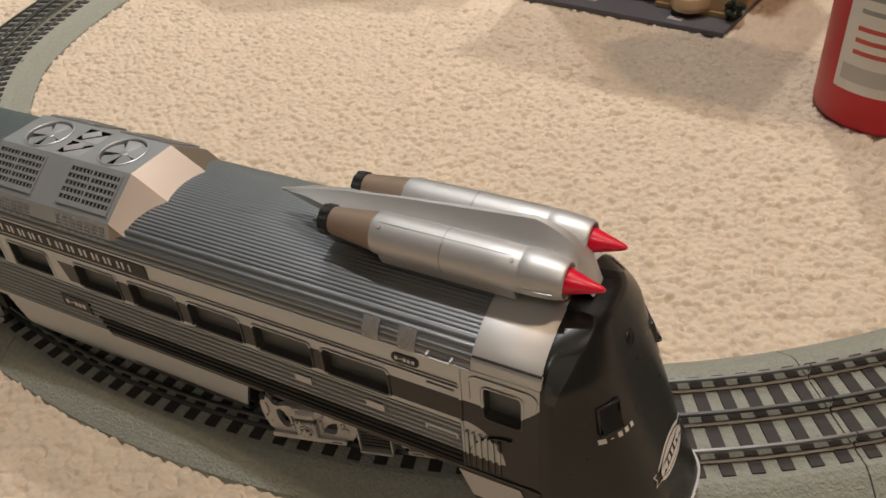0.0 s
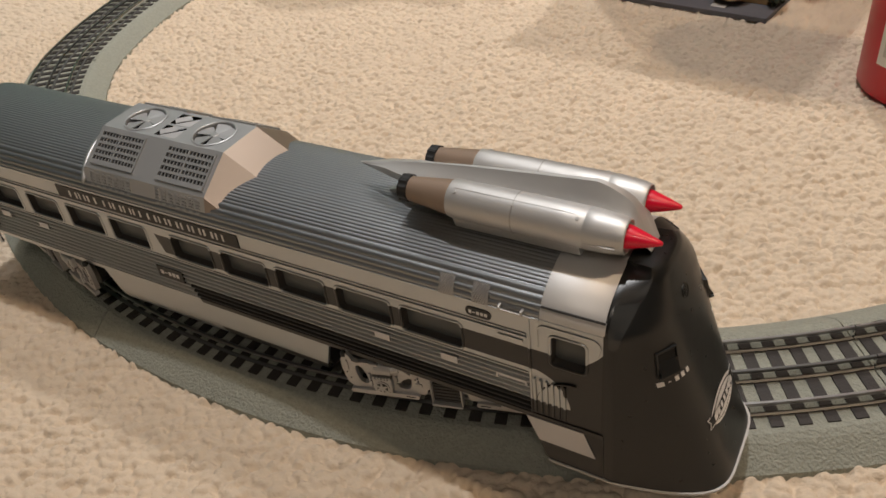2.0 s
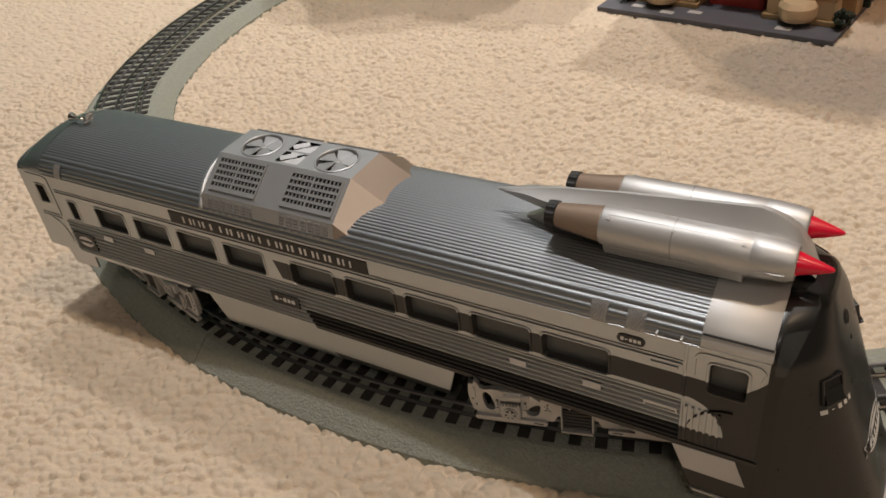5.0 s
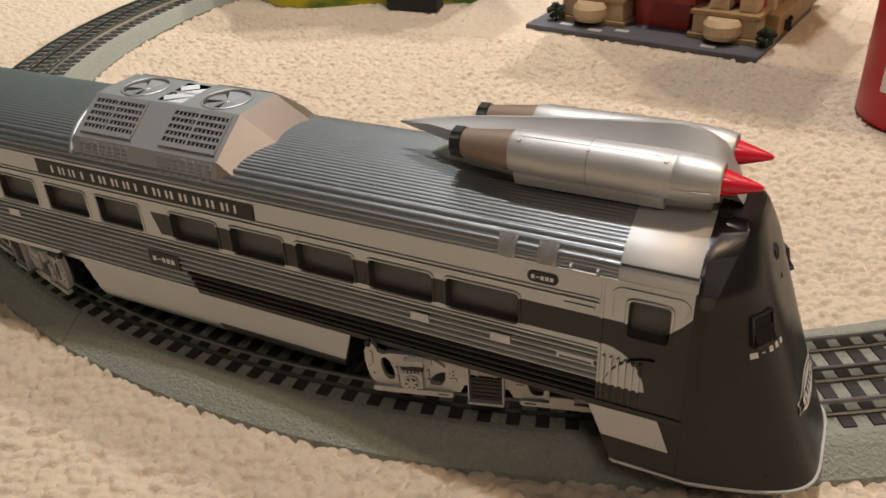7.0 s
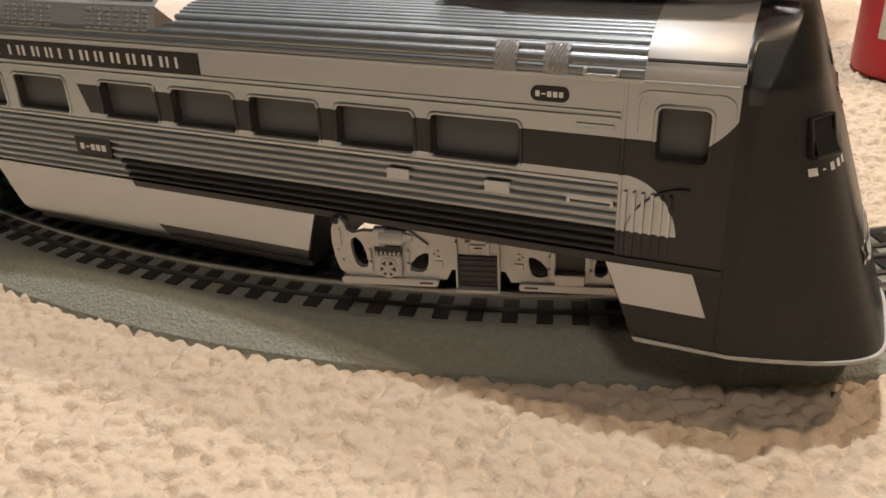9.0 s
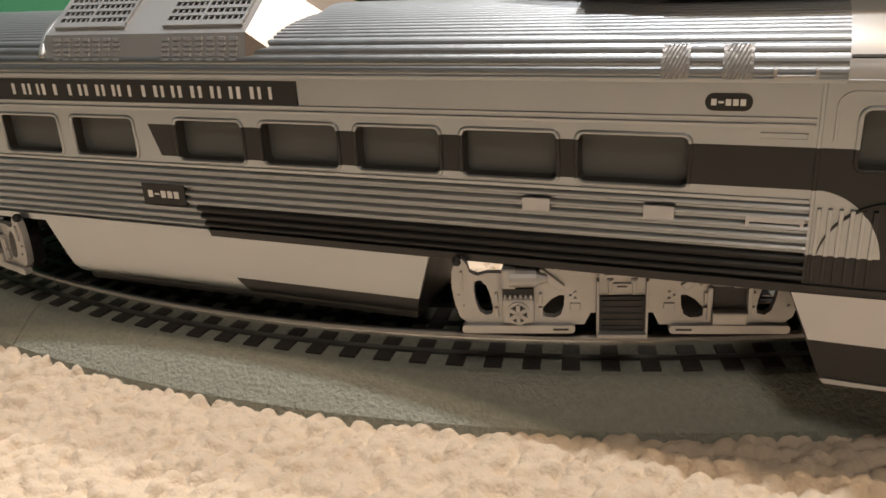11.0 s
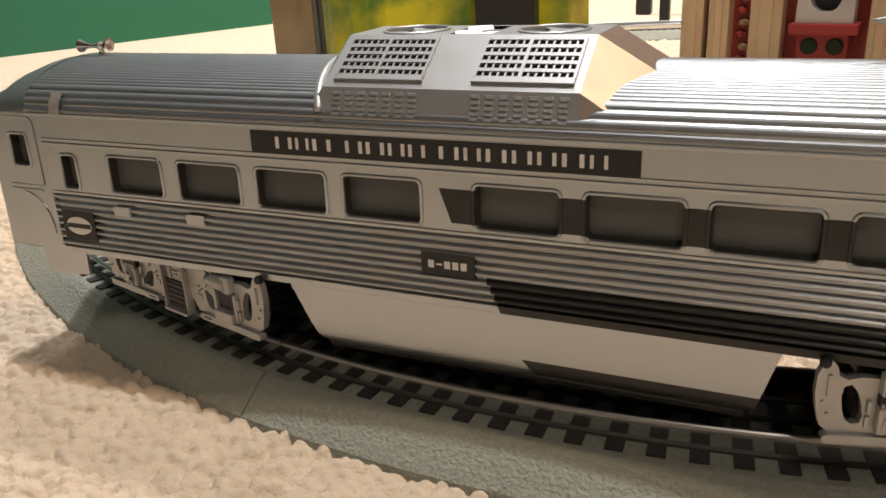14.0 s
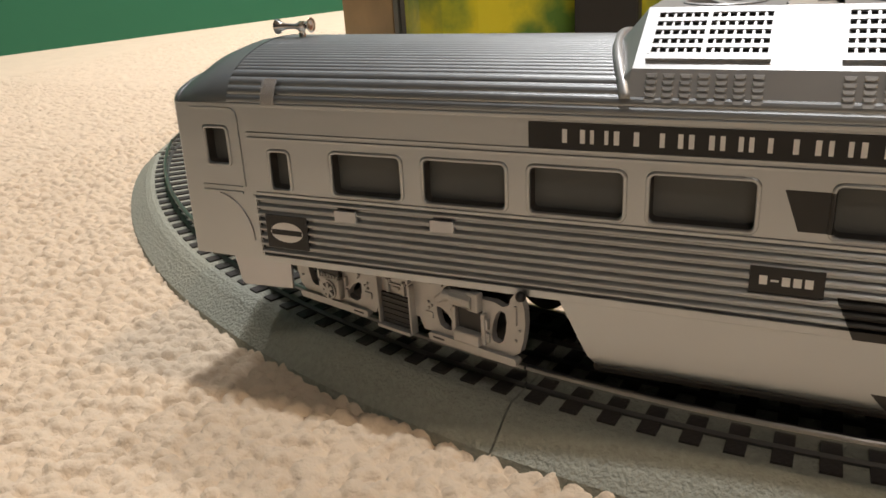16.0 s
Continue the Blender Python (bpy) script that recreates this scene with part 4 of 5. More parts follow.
def side_details(sign):
    sign_board(sign)
    number_plate(sign, -151.8, -136, 53.9, 60.2, 5)
    # black oval number board
    bm = bmesh.new()
    o = rounded(9.7, 19.5, 85.7, 89.5, 1.8)
    loft(bm, [[(x, sign * (side_y(z) + h), z) for x, z in o] for h in (-0.1, 0.35)])
    oval = part("oval_number_board", bm, SIGN_BLACK, CAR, "small black oval number board")
    for k in range(5):
        bm = bmesh.new()
        side_slab(bm, 11.0 + k * 1.5, 12.1 + k * 1.5, 86.9 if k != 1 else 87.4, 88.3 if k != 1 else 87.8, sign, 0.3, 0.45)
        part("print_bar", bm, WHITE, oval)
    # herald plate near the rear
    bm = bmesh.new()
    side_slab(bm, -287.3, -272.9, 50.0, 60.2, sign, -0.2, 1.1)
    her = part("herald_plate", bm, SIGN_BLACK, CAR, "square dark plate with a pale oval")
    bm = bmesh.new()
    ell = [(-280.1 + 5.6 * math.cos(radians(a)), 55.1 + 3.1 * math.sin(radians(a))) for a in range(0, 360, 15)]
    loft(bm, [[(x, sign * (side_y(z) + h), z) for x, z in ell] for h in (1.05, 1.2)])
    part("herald_oval", bm, WHITE, her, "pale oval")
    bm = bmesh.new()
    side_slab(bm, -285.4, -274.8, 54.3, 55.9, sign, 1.15, 1.3)
    part("herald_band", bm, SIGN_BLACK, her)
    # small blank plates on the ribs
    for x0, x1 in ((-263, -256), (-233, -226), (-32, -25), (-2.6, 4.5)):
        bm = bmesh.new()
        side_slab(bm, x0, x1, 60.1, 63.5, sign, -0.2, 1.15)
        bmesh.ops.bevel(bm, geom=list(bm.edges), offset=0.00015, segments=1, affect="EDGES")
        part("side_plate", bm, SILVER, CAR, "small blank silver plate")
    bm = bmesh.new()
    side_slab(bm, 20, 32, 61.0, 62.0, sign, -0.2, 0.7)
    side_slab(bm, 20, 20.8, 60.0, 62.6, sign, -0.2, 0.9)
    side_slab(bm, 31.2, 32, 60.0, 62.6, sign, -0.2, 0.9)
    part("grab_rail", bm, SILVER, CAR)
    # panel ends and door outlines
    for x0, x1, z0, z1, h in ((32.8, 33.7, 47, 92, 0.45), (37, 58.6, 92.0, 92.7, 0.35), (20, 32, 82.6, 83.3, 0.6), (21.5, 31.0, 80.0, 81.2, 0.45), (-310, -295, 65.5, 66.3, 0.45), (-310, -295, 67.4, 67.9, 0.35), (-291.3, -290.3, 47, 65.5, 0.5)):
        bm = bmesh.new()
        side_slab(bm, x0, x1, z0, z1, sign, -0.2, h)
        bmesh.ops.bevel(bm, geom=list(bm.edges), offset=0.00012, segments=1, affect="EDGES")
        part("door_moulding", bm, LIVERY, CAR)
    # raised moulding round the front door window, and the rounded one above the rear door
    for path in ([(36.2, 80)] + [(39.2 - 3 * math.cos(radians(a)), 87 + 3 * math.sin(radians(a))) for a in range(0, 91, 15)] + [(55.0 + 3 * math.sin(radians(a)), 87 + 3 * math.cos(radians(a))) for a in range(0, 91, 15)] + [(57.4, 84)], [(-311, 91.0), (-297, 91.0)] + [(-296.6 + 2.4 * math.sin(radians(a)), 88.6 + 2.4 * math.cos(radians(a))) for a in range(15, 91, 15)] + [(-294.0, 68)]):
        bm = bmesh.new()
        rr = []
        for k, (x, z) in enumerate(path):
            p0, p1 = path[max(0, k - 1)], path[min(len(path) - 1, k + 1)]
            d = Vector((p1[0] - p0[0], p1[1] - p0[1])).normalized()
            q = (d.y * 0.42, -d.x * 0.42)
            rr.append([(x + w * q[0], sign * (side_y(z) + h), z + w * q[1]) for w, h in ((-1, -0.2), (-0.8, 0.4), (0.8, 0.4), (1, -0.2))])
        loft(bm, rr)
        part("door_moulding", bm, LIVERY, CAR)
    # curved moulding on the rear lower door
    bm = bmesh.new()
    pts = [(-307 + 13.5 * math.sin(radians(a)), 50.5 + 14.5 * math.cos(radians(a))) for a in range(0, 91, 9)]
    rr = []
    for x, z in pts:
        rr.append([(x, sign * (side_y(z) - 0.2), z), (x, sign * (side_y(z) + 0.35), z), (x + 0.7, sign * (side_y(z) + 0.35), z + 0.7), (x + 0.7, sign * (side_y(z) - 0.2), z + 0.7)])
    loft(bm, rr)
    part("curved_moulding", bm, SILVER, CAR)
    bm = bmesh.new()
    pts = [(33.8 + 15 * math.sin(radians(a)), 52.5 + 14.6 * math.cos(radians(a))) for a in range(0, 91, 9)]
    rr = [[(50 - (x - 33.8), sign * (side_y(z) + h), z - d) for h, d in ((-0.2, 0), (0.75, 0), (0.75, 0.6), (-0.2, 0.6))] for x, z in pts]
    loft(bm, rr)
    part("curved_grab_rail", bm, DARK, CAR)
    # tread patches on the roof edge and roof rail
    for x0, x1 in ((0, 6), (12.8, 19), (-284.5, -279.5)):
        bm = bmesh.new()
        a = [p for p in arch(0.75, 0) if p[1] < 100.2 and p[0] < 0]
        loft(bm, [[(x, -sign * y, z) for y, z in a] for x in (x0, x1)], False, False)
        loft(bm, [[(x, -sign * (y + 0.9), z) for y, z in a] for x in (x0, x1)], False, False)
        n = len(a) - 1
        for k in range(-3, 7):
            ridge = []
            for i, (y, z) in enumerate(a):
                x = x0 + (x1 - x0) * (k / 7 + 0.55 * i / n)
                if x0 + 0.3 < x < x1 - 0.3:
                    ridge.append([(x + dx, -sign * (y - h * 0.8), z + h * 0.6) for dx, h in ((-0.24, -0.05), (0, 0.2), (0.24, -0.05))])
            if len(ridge) > 1:
                loft(bm, ridge)
        part("roof_tread", bm, TREAD, CAR, "diamond-patterned roof tread plate")
    for x0, x1 in ((23.0, 31.8),):
        bm = bmesh.new()
        box(bm, x0, x1, sign * 31.4, sign * 32.0, 92.9, 93.7, 0.2)
        box(bm, x0, x0 + 0.8, sign * 29.4, sign * 32.0, 92.9, 94.9, 0.2)
        box(bm, x1 - 0.8, x1, sign * 29.4, sign * 32.0, 92.9, 94.9, 0.2)
        part("roof_grab_rail", bm, TRUCK_SILVER, CAR)


for s in (-1, 1):
    side_details(s)


def horn():
    bm = bmesh.new()
    lathe_z(bm, -288.6, 0, [(105.6, 1.6), (106.0, 1.2), (108.6, 1.0), (111.0, 1.3), (111.4, 0.4)], 16)
    base = part("horn", bm, CHROME, CAR, "small chrome roof horn", True)
    for yy, prof in ((-1.3, ((1.6, 1.5), (0.4, 1.3), (-1.6, 0.8), (-4.6, 0.9), (-6.4, 1.4), (-7.8, 2.4), (-8.1, 2.3), (-7.2, 1.2))), (1.3, ((-1.4, 1.2), (0, 1.3), (0.9, 1.0), (1.8, 1.5), (2.7, 2.3), (2.9, 2.2), (2.2, 1.1)))):
        bm = bmesh.new()
        lathe_x(bm, yy, 110.4, [(-288.6 + t, r) for t, r in prof], 20)
        part("trumpet", bm, CHROME, base, "", True)


horn()

def truck(x, turn, long):
    """A four-wheel truck with silver side frames, standing on the rails."""
    y = (TC[1] - math.sqrt(TR ** 2 - (x / 1000 - TC[0]) ** 2)) + 0.0005
    root = empty("truck", pose(x / 1000, y, 0.0017, 0, 0, turn) @ Matrix.Diagonal((long, 1, 1, 1)), CAR)
    root["label"] = "silver four-wheel truck with springs and journal boxes"
    for sx in (-26, 26):
        bm = bmesh.new()
        for s in (-1, 1):
            m = Matrix.Translation((sx * MM, s * 17.2 * MM, 28.4 * MM)) @ Matrix.Rotation(radians(90), 4, "X")
            bmesh.ops.create_cone(bm, cap_ends=True, segments=32, radius1=10.4 * MM, radius2=10.4 * MM, depth=4.4 * MM, matrix=m)
        bmesh.ops.create_cone(bm, cap_ends=True, segments=12, radius1=1.6 * MM, radius2=1.6 * MM, depth=44 * MM, matrix=Matrix.Translation((sx * MM, 0, 28.4 * MM)) @ Matrix.Rotation(radians(90), 4, "X"))
        part("wheelset", bm, BLACK, root, "blackened wheels and axle")
    bm = bmesh.new()
    box(bm, -34, 34, -14, 14, 33, 43, 1)
    part("bolster", bm, BLACK, root)
    for s in (-1, 1):
        side_frame(root, s)
    return root


def plate_with_holes(bm, outline, holes, y0, y1):
    """A flat plate in x and z with openings, between two depths."""
    def loop(pts):
        vs = [bm.verts.new((x * MM, y0 * MM, z * MM)) for x, z in pts]
        return [bm.edges.new((vs[k], vs[(k + 1) % len(vs)])) for k in range(len(vs))]
    edges = loop(outline)
    for h in holes:
        edges += loop(h)
    fill = bmesh.ops.triangle_fill(bm, edges=edges, use_beauty=True)
    faces = [g for g in fill["geom"] if isinstance(g, bmesh.types.BMFace)]
    ex = bmesh.ops.extrude_face_region(bm, geom=faces)
    bmesh.ops.translate(bm, vec=(0, (y1 - y0) * MM, 0), verts=[v for v in ex["geom"] if isinstance(v, bmesh.types.BMVert)])


def oval(cx, cz, rx, rz, lean=0.0, n=20):
    out = []
    for k in range(n):
        a = 2 * math.pi * k / n
        z = rz * math.copysign(abs(math.sin(a)) ** 0.8, math.sin(a))
        out.append((cx + rx * math.copysign(abs(math.cos(a)) ** 0.8, math.cos(a)) + lean * z, cz + z))
    return out


def rod(bm, x, y, z, r, depth, axis="X", n=16, r2=None):
    """A short round bar about a point, lying along x, y or z."""
    turn = {"X": Matrix.Rotation(radians(90), 4, "Y"), "Y": Matrix.Rotation(radians(90), 4, "X"), "Z": Matrix.Identity(4)}[axis]
    bmesh.ops.create_cone(bm, cap_ends=True, segments=n, radius1=r * MM, radius2=(r if r2 is None else r2) * MM, depth=depth * MM, matrix=Matrix.Translation((x * MM, y * MM, z * MM)) @ turn)


def frame_half(c):
    """Outline of half a side frame from its end towards the middle: end post, low saddle, raised plate."""
    return [(c * x, z) for x, z in ((43.2, 25.0), (46.0, 27.2), (47.2, 31.2), (47.9, 36), (47.7, 40.6), (46.4, 43.6), (44.6, 44.2), (43.2, 42.6), (42.6, 40.4), (40.4, 39.4), (37.4, 40.2), (33.5, 40.0), (25, 39.0), (22.6, 39.6), (19.8, 42.6), (9.2, 42.6))]


def side_frame(root, s):
    y = s * 24.0
    out = frame_half(-1) + list(reversed(frame_half(1))) + [(10.4, 25.0), (8.6, 28.5), (-8.6, 28.5), (-10.4, 25.0)]
    holes = []
    for q in (-1, 1):
        holes.append([(q * x, z) for x, z in ((41.2, 37.6), (39.6, 38.2), (38.0, 36.6), (36.8, 33.4), (36.2, 30.0), (36.6, 28.2), (38.6, 27.8), (40.2, 29.0), (41.2, 32.0), (41.6, 35.2))])
        holes.append([(q * x, z) for x, z in ((15.9, 33.6), (17.4, 33.7), (19.8, 32.4), (21.8, 30.2), (22.6, 28.2), (21.2, 27.2), (18.6, 27.0), (17.0, 28.0), (16.1, 30.6))])
    bm = bmesh.new()
    plate_with_holes(bm, out, holes, y, y + s * 2.2)
    fr = part("side_frame", bm, TRUCK_SILVER, root, "silver moulded side frame with dark openings")
    d1 = y + s * 2.2
    for q in (-1, 1):
        c = q * 28.9
        # journal box: one with a spoked cover, its neighbour with an open dark recess
        bm = bmesh.new()
        if q < 0:
            box(bm, c - 4.5, c + 4.5, d1 - s * 0.4, d1 + s * 2.4, 26.4, 33.6, 0.8)
            rod(bm, c, d1 + s * 2.5, 29.6, 3.3, 0.8, "Y", 20)
        else:
            box(bm, c - 4.7, c + 4.7, d1 - s * 0.4, d1 + s * 3.0, 26.2, 29.8, 0.6)
            for e in (-1, 1):
                box(bm, c + e * 5.3 - 0.7, c + e * 5.3 + 0.7, d1 - s * 0.4, d1 + s * 1.6, 26.6, 36.2, 0.4)
        jb = part("journal_box", bm, TRUCK_SILVER, fr, "boxy journal cover")
        if q < 0:
            bm = bmesh.new()
            rod(bm, c, d1 + s * 2.95, 29.6, 2.5, 0.3, "Y", 20)
            part("cover_recess", bm, STEP_GREY, fr, "dark ring of the cover")
            for k in range(3):
                bm = bmesh.new()
                spoke = Matrix.Translation((c * MM, (d1 + s * 3.1) * MM, 29.6 * MM)) @ Matrix.Rotation(radians(60 * k + 30), 4, "Y")
                box(bm, -2.7, 2.7, -0.35, 0.35, -0.55, 0.55, 0.1, spoke)
                part("cover_spoke", bm, TRUCK_SILVER, fr)
        # Dark block coloured as the shade in the slot; no recess is cut.
        bm = bmesh.new()
        box(bm, c - 4.4, c + 4.4, d1 - s * 0.4, d1 + s * (1.7 if q < 0 else 0.5), 33.7 if q < 0 else 29.6, 36.4, 0.3)
        part("spring_gap_shade", bm, BLACK if q < 0 else STEP_GREY, fr, "dark block for the shade in the slot above the journal box")
        for k in range(6 if q < 0 else 0):
            bm = bmesh.new()
            box(bm, c - 4.0 + k * 1.45, c - 3.3 + k * 1.45, d1 + s * 1.4, d1 + s * 2.2, 33.5, 34.7, 0.2)
            part("spring_coil", bm, TRUCK_SILVER, fr)
        # damper lying over the journal, with its clamp
        bm = bmesh.new()
        rod(bm, c - q * 1.5, d1 + s * 0.9, 39.2, 2.6, 7.6)
        rod(bm, c - q * 6.6, d1 + s * 0.7, 39.0, 2.2, 3.4, "X", 16, 1.2)
        box(bm, c + q * 2.4 - 2.0, c + q * 2.4 + 2.0, d1 - s * 0.6, d1 + s * 2.4, 36.4, 42.2, 0.7)
        part("damper", bm, TRUCK_SILVER, fr, "horizontal damper cylinder with clamp")
        bm = bmesh.new()
        brace = Matrix.Translation(((c - q * 9.2) * MM, (d1 + s * 0.4) * MM, 38.4 * MM)) @ Matrix.Rotation(radians(-q * 38), 4, "Y")
        box(bm, -4.2, 4.2, -0.6, 0.9, -1.1, 1.1, 0.4, brace)
        part("strap", bm, TRUCK_SILVER, fr, "slanted strap beside the damper")
        # bosses, bolts and clips
        for e in (-1, 1):
            bm = bmesh.new()
            box(bm, c + e * 6.3 - 0.6, c + e * 6.3 + 0.6, d1 - s * 0.2, d1 + s * 0.9, 27.4, 30.4, 0.25)
            part("bracket", bm, TRUCK_SILVER, fr)
            bm = bmesh.new()
            box(bm, c + e * 6.3 - 0.5, c + e * 6.3 + 0.5, d1 - s * 0.2, d1 + s * 1.2, 31.4, 34.6, 0.25)
            part("bracket", bm, TRUCK_SILVER, fr)
        for bx, bz, r in ((18.2, 41.0, 0.9), (13.6, 41.0, 0.9), (12.9, 34.4, 0.5), (12.9, 32.6, 0.5), (14.2, 33.5, 0.4), (46.0, 33.6, 0.5), (44.6, 30.4, 0.5)):
            bm = bmesh.new()
            rod(bm, q * bx, d1 + s * 0.25, bz, r, 0.8, "Y", 10, r * 0.8)
            part("bolt", bm, TRUCK_SILVER, fr)
        bm = bmesh.new()
        box(bm, q * 12.9 - 1.5, q * 12.9 + 1.5, d1 - s * 0.2, d1 + s * 0.4, 29.4, 31.4, 0.2)
        part("frame_lug", bm, TRUCK_SILVER, fr)
        bm = bmesh.new()
        box(bm, q * 44.9 - 0.4, q * 44.9 + 0.4, d1 - s * 0.2, d1 + s * 0.7, 35.2, 40.8, 0.2)
        part("post_rib", bm, TRUCK_SILVER, fr)
        bm = bmesh.new()
        bmesh.ops.create_uvsphere(bm, u_segments=12, v_segments=8, radius=1.5 * MM, matrix=Matrix.Translation((q * 46.0 * MM, (d1 - s * 0.8) * MM, 43.4 * MM)))
        part("end_knob", bm, BLACK, fr, "black knob on the frame end", True)
        # equalizer bar with rounded, slotted ends
        x0, x1 = sorted((q * 13.0, q * 45.4))
        bm = bmesh.new()
        o = rounded(x0, x1, 22.9, 25.3, 1.15)
        loft(bm, [[(x, d1 - s * 1.2, z) for x, z in o], [(x, d1 + s * 1.0, z) for x, z in o], [(x * 0.999 , d1 + s * 1.3, z * 0.96 + 0.964) for x, z in o]])
        bar = part("equalizer_bar", bm, TRUCK_SILVER, fr, "rounded bar along the bottom of the frame")
        # The slot is a raised dark strip, its shade given by colour.
        bm = bmesh.new()
        box(bm, q * 17.0 - 2.2, q * 17.0 + 2.2, d1 + s * 1.0, d1 + s * 1.42, 23.8, 24.4, 0.1)
        part("bar_slot_shade", bm, STEP_GREY, fr, "dark strip for the shade in the bar slot")
    # bolster end between two upright channels
    bm = bmesh.new()
    box(bm, -8.9, 8.9, d1 - s * 1.6, d1 - s * 0.2, 33.6, 42.6, 0.4)
    for e in (-1, 1):
        box(bm, e * 3.3 - 0.5, e * 3.3 + 0.5, d1 - s * 0.4, d1 + s * 1.0, 34.0, 38.2, 0.2)
        box(bm, e * 3.3 - 0.9, e * 3.3 + 0.9, d1 - s * 0.4, d1 + s * 0.7, 37.2, 38.4, 0.2)
        box(bm, e * 5.6 - 0.6, e * 5.6 + 0.6, d1 - s * 0.4, d1 + s * 1.6, 38.6, 42.4, 0.25)
    box(bm, -1.3, 1.3, d1 - s * 0.4, d1 + s * 0.8, 35.4, 36.2, 0.15)
    box(bm, -2.9, 2.9, d1 - s * 0.4, d1 + s * 0.6, 36.6, 37.2, 0.15)
    box(bm, -5.2, 5.2, d1 - s * 0.4, d1 + s * 1.2, 40.6, 42.4, 0.3)
    part("bolster_end", bm, TRUCK_SILVER, fr, "bolster end with hangers")
    # Black strip laid on the plate as the shade of a gap.
    bm = bmesh.new()
    box(bm, -5.2, 5.2, d1 - s * 0.3, d1 + s * 0.3, 39.4, 40.4, 0.1)
    part("bolster_gap_shade", bm, BLACK, fr, "dark strip for the shade in the bolster gap")
    # step: silver channel sides and lip round a dark ribbed tray
    bm = bmesh.new()
    box(bm, -6.9, 6.9, d1 - s * 0.8, d1 + s * 3.0, 22.4, 23.5, 0.3)
    for e in (-1, 1):
        box(bm, e * 6.7 - 0.35, e * 6.7 + 0.35, d1 - s * 0.8, d1 + s * 2.2, 22.6, 38.6, 0.2)
    step = part("step", bm, TRUCK_SILVER, root, "small step hung from the truck frame")
    bm = bmesh.new()
    box(bm, -6.3, 6.3, d1 - s * 0.4, d1 + s * 0.9, 23.5, 33.6, 0.2)
    part("step_backing", bm, STEP_GREY, step, "dark grey tray of the step")
    for k in range(5):
        bm = bmesh.new()
        box(bm, -5.7, 5.7, d1 + s * 0.7, d1 + s * 1.3, 24.4 + k * 1.85, 25.2 + k * 1.85, 0.15)
        part("step_slat", bm, STEP_GREY, step)


truck(-14.8, math.degrees(math.asin((-0.0148 - TC[0]) / TR)), 0.925)
truck(-243, math.degrees(math.asin((-0.243 - TC[0]) / TR)), 0.95)

# ---- things standing on the carpet behind the train ----
EXT_RED = material("extinguisher_red", (0.52, 0.002, 0.016), 0.34, 0.0, 0.06, 20)
PAPER = material("white_label_paper", (0.72, 0.70, 0.67), 0.5, 0, 0.05, 60)
PRINT_GREY = material("grey_print", (0.30, 0.30, 0.30), 0.6)
PRINT_RED = material("red_print", (0.55, 0.09, 0.07), 0.6)
GREY_BASE = material("slate_grey_base", (0.10, 0.10, 0.115), 0.6, 0, 0.12, 60)
CREAM = material("cream_plaster", (0.55, 0.41, 0.25), 0.6, 0, 0.14, 60)
TAN_STONE = material("tan_stone", (0.33, 0.215, 0.10), 0.6, 0, 0.3, 90)
BRICK_RED = material("red_trim", (0.30, 0.025, 0.02), 0.5, 0, 0.15, 60)
STONE_W = material("pale_stone", (0.50, 0.48, 0.45), 0.6, 0, 0.1, 60)
LEAF = material("dark_green_foliage", (0.012, 0.020, 0.010), 0.8, 0, 0.5, 90)
BROWN = material("brown_wood", (0.32, 0.20, 0.09), 0.5, 0, 0.65, 16)
FRAME_GREY = material("grey_edge", (0.10, 0.095, 0.09), 0.5)


def printed():
    m = material("yellow_green_print", (0.62, 0.57, 0.012), 0.5, 0, 0.18, 20)
    nt = m.node_tree
    b = nt.nodes["Principled BSDF"]
    old = b.inputs["Base Color"].links[0].from_socket
    co = nt.nodes.new("ShaderNodeTexCoord")
    n = nt.nodes.new("ShaderNodeTexNoise")
    n.inputs["Scale"].default_value, n.inputs["Detail"].default_value = 16, 6
    nt.links.new(co.outputs["Object"], n.inputs["Vector"])
    r = nt.nodes.new("ShaderNodeMapRange")
    r.inputs["From Min"].default_value, r.inputs["From Max"].default_value = 0.47, 0.66
    nt.links.new(n.outputs["Fac"], r.inputs["Value"])
    mix = nt.nodes.new("ShaderNodeMix")
    mix.data_type = "RGBA"
    nt.links.new(r.outputs["Result"], mix.inputs["Factor"])
    nt.links.new(old, mix.inputs["A"])
    mix.inputs["B"].default_value = (0.09, 0.20, 0.02, 1)
    nt.links.new(mix.outputs["Result"], b.inputs["Base Color"])
    return m


YELLOW = printed()


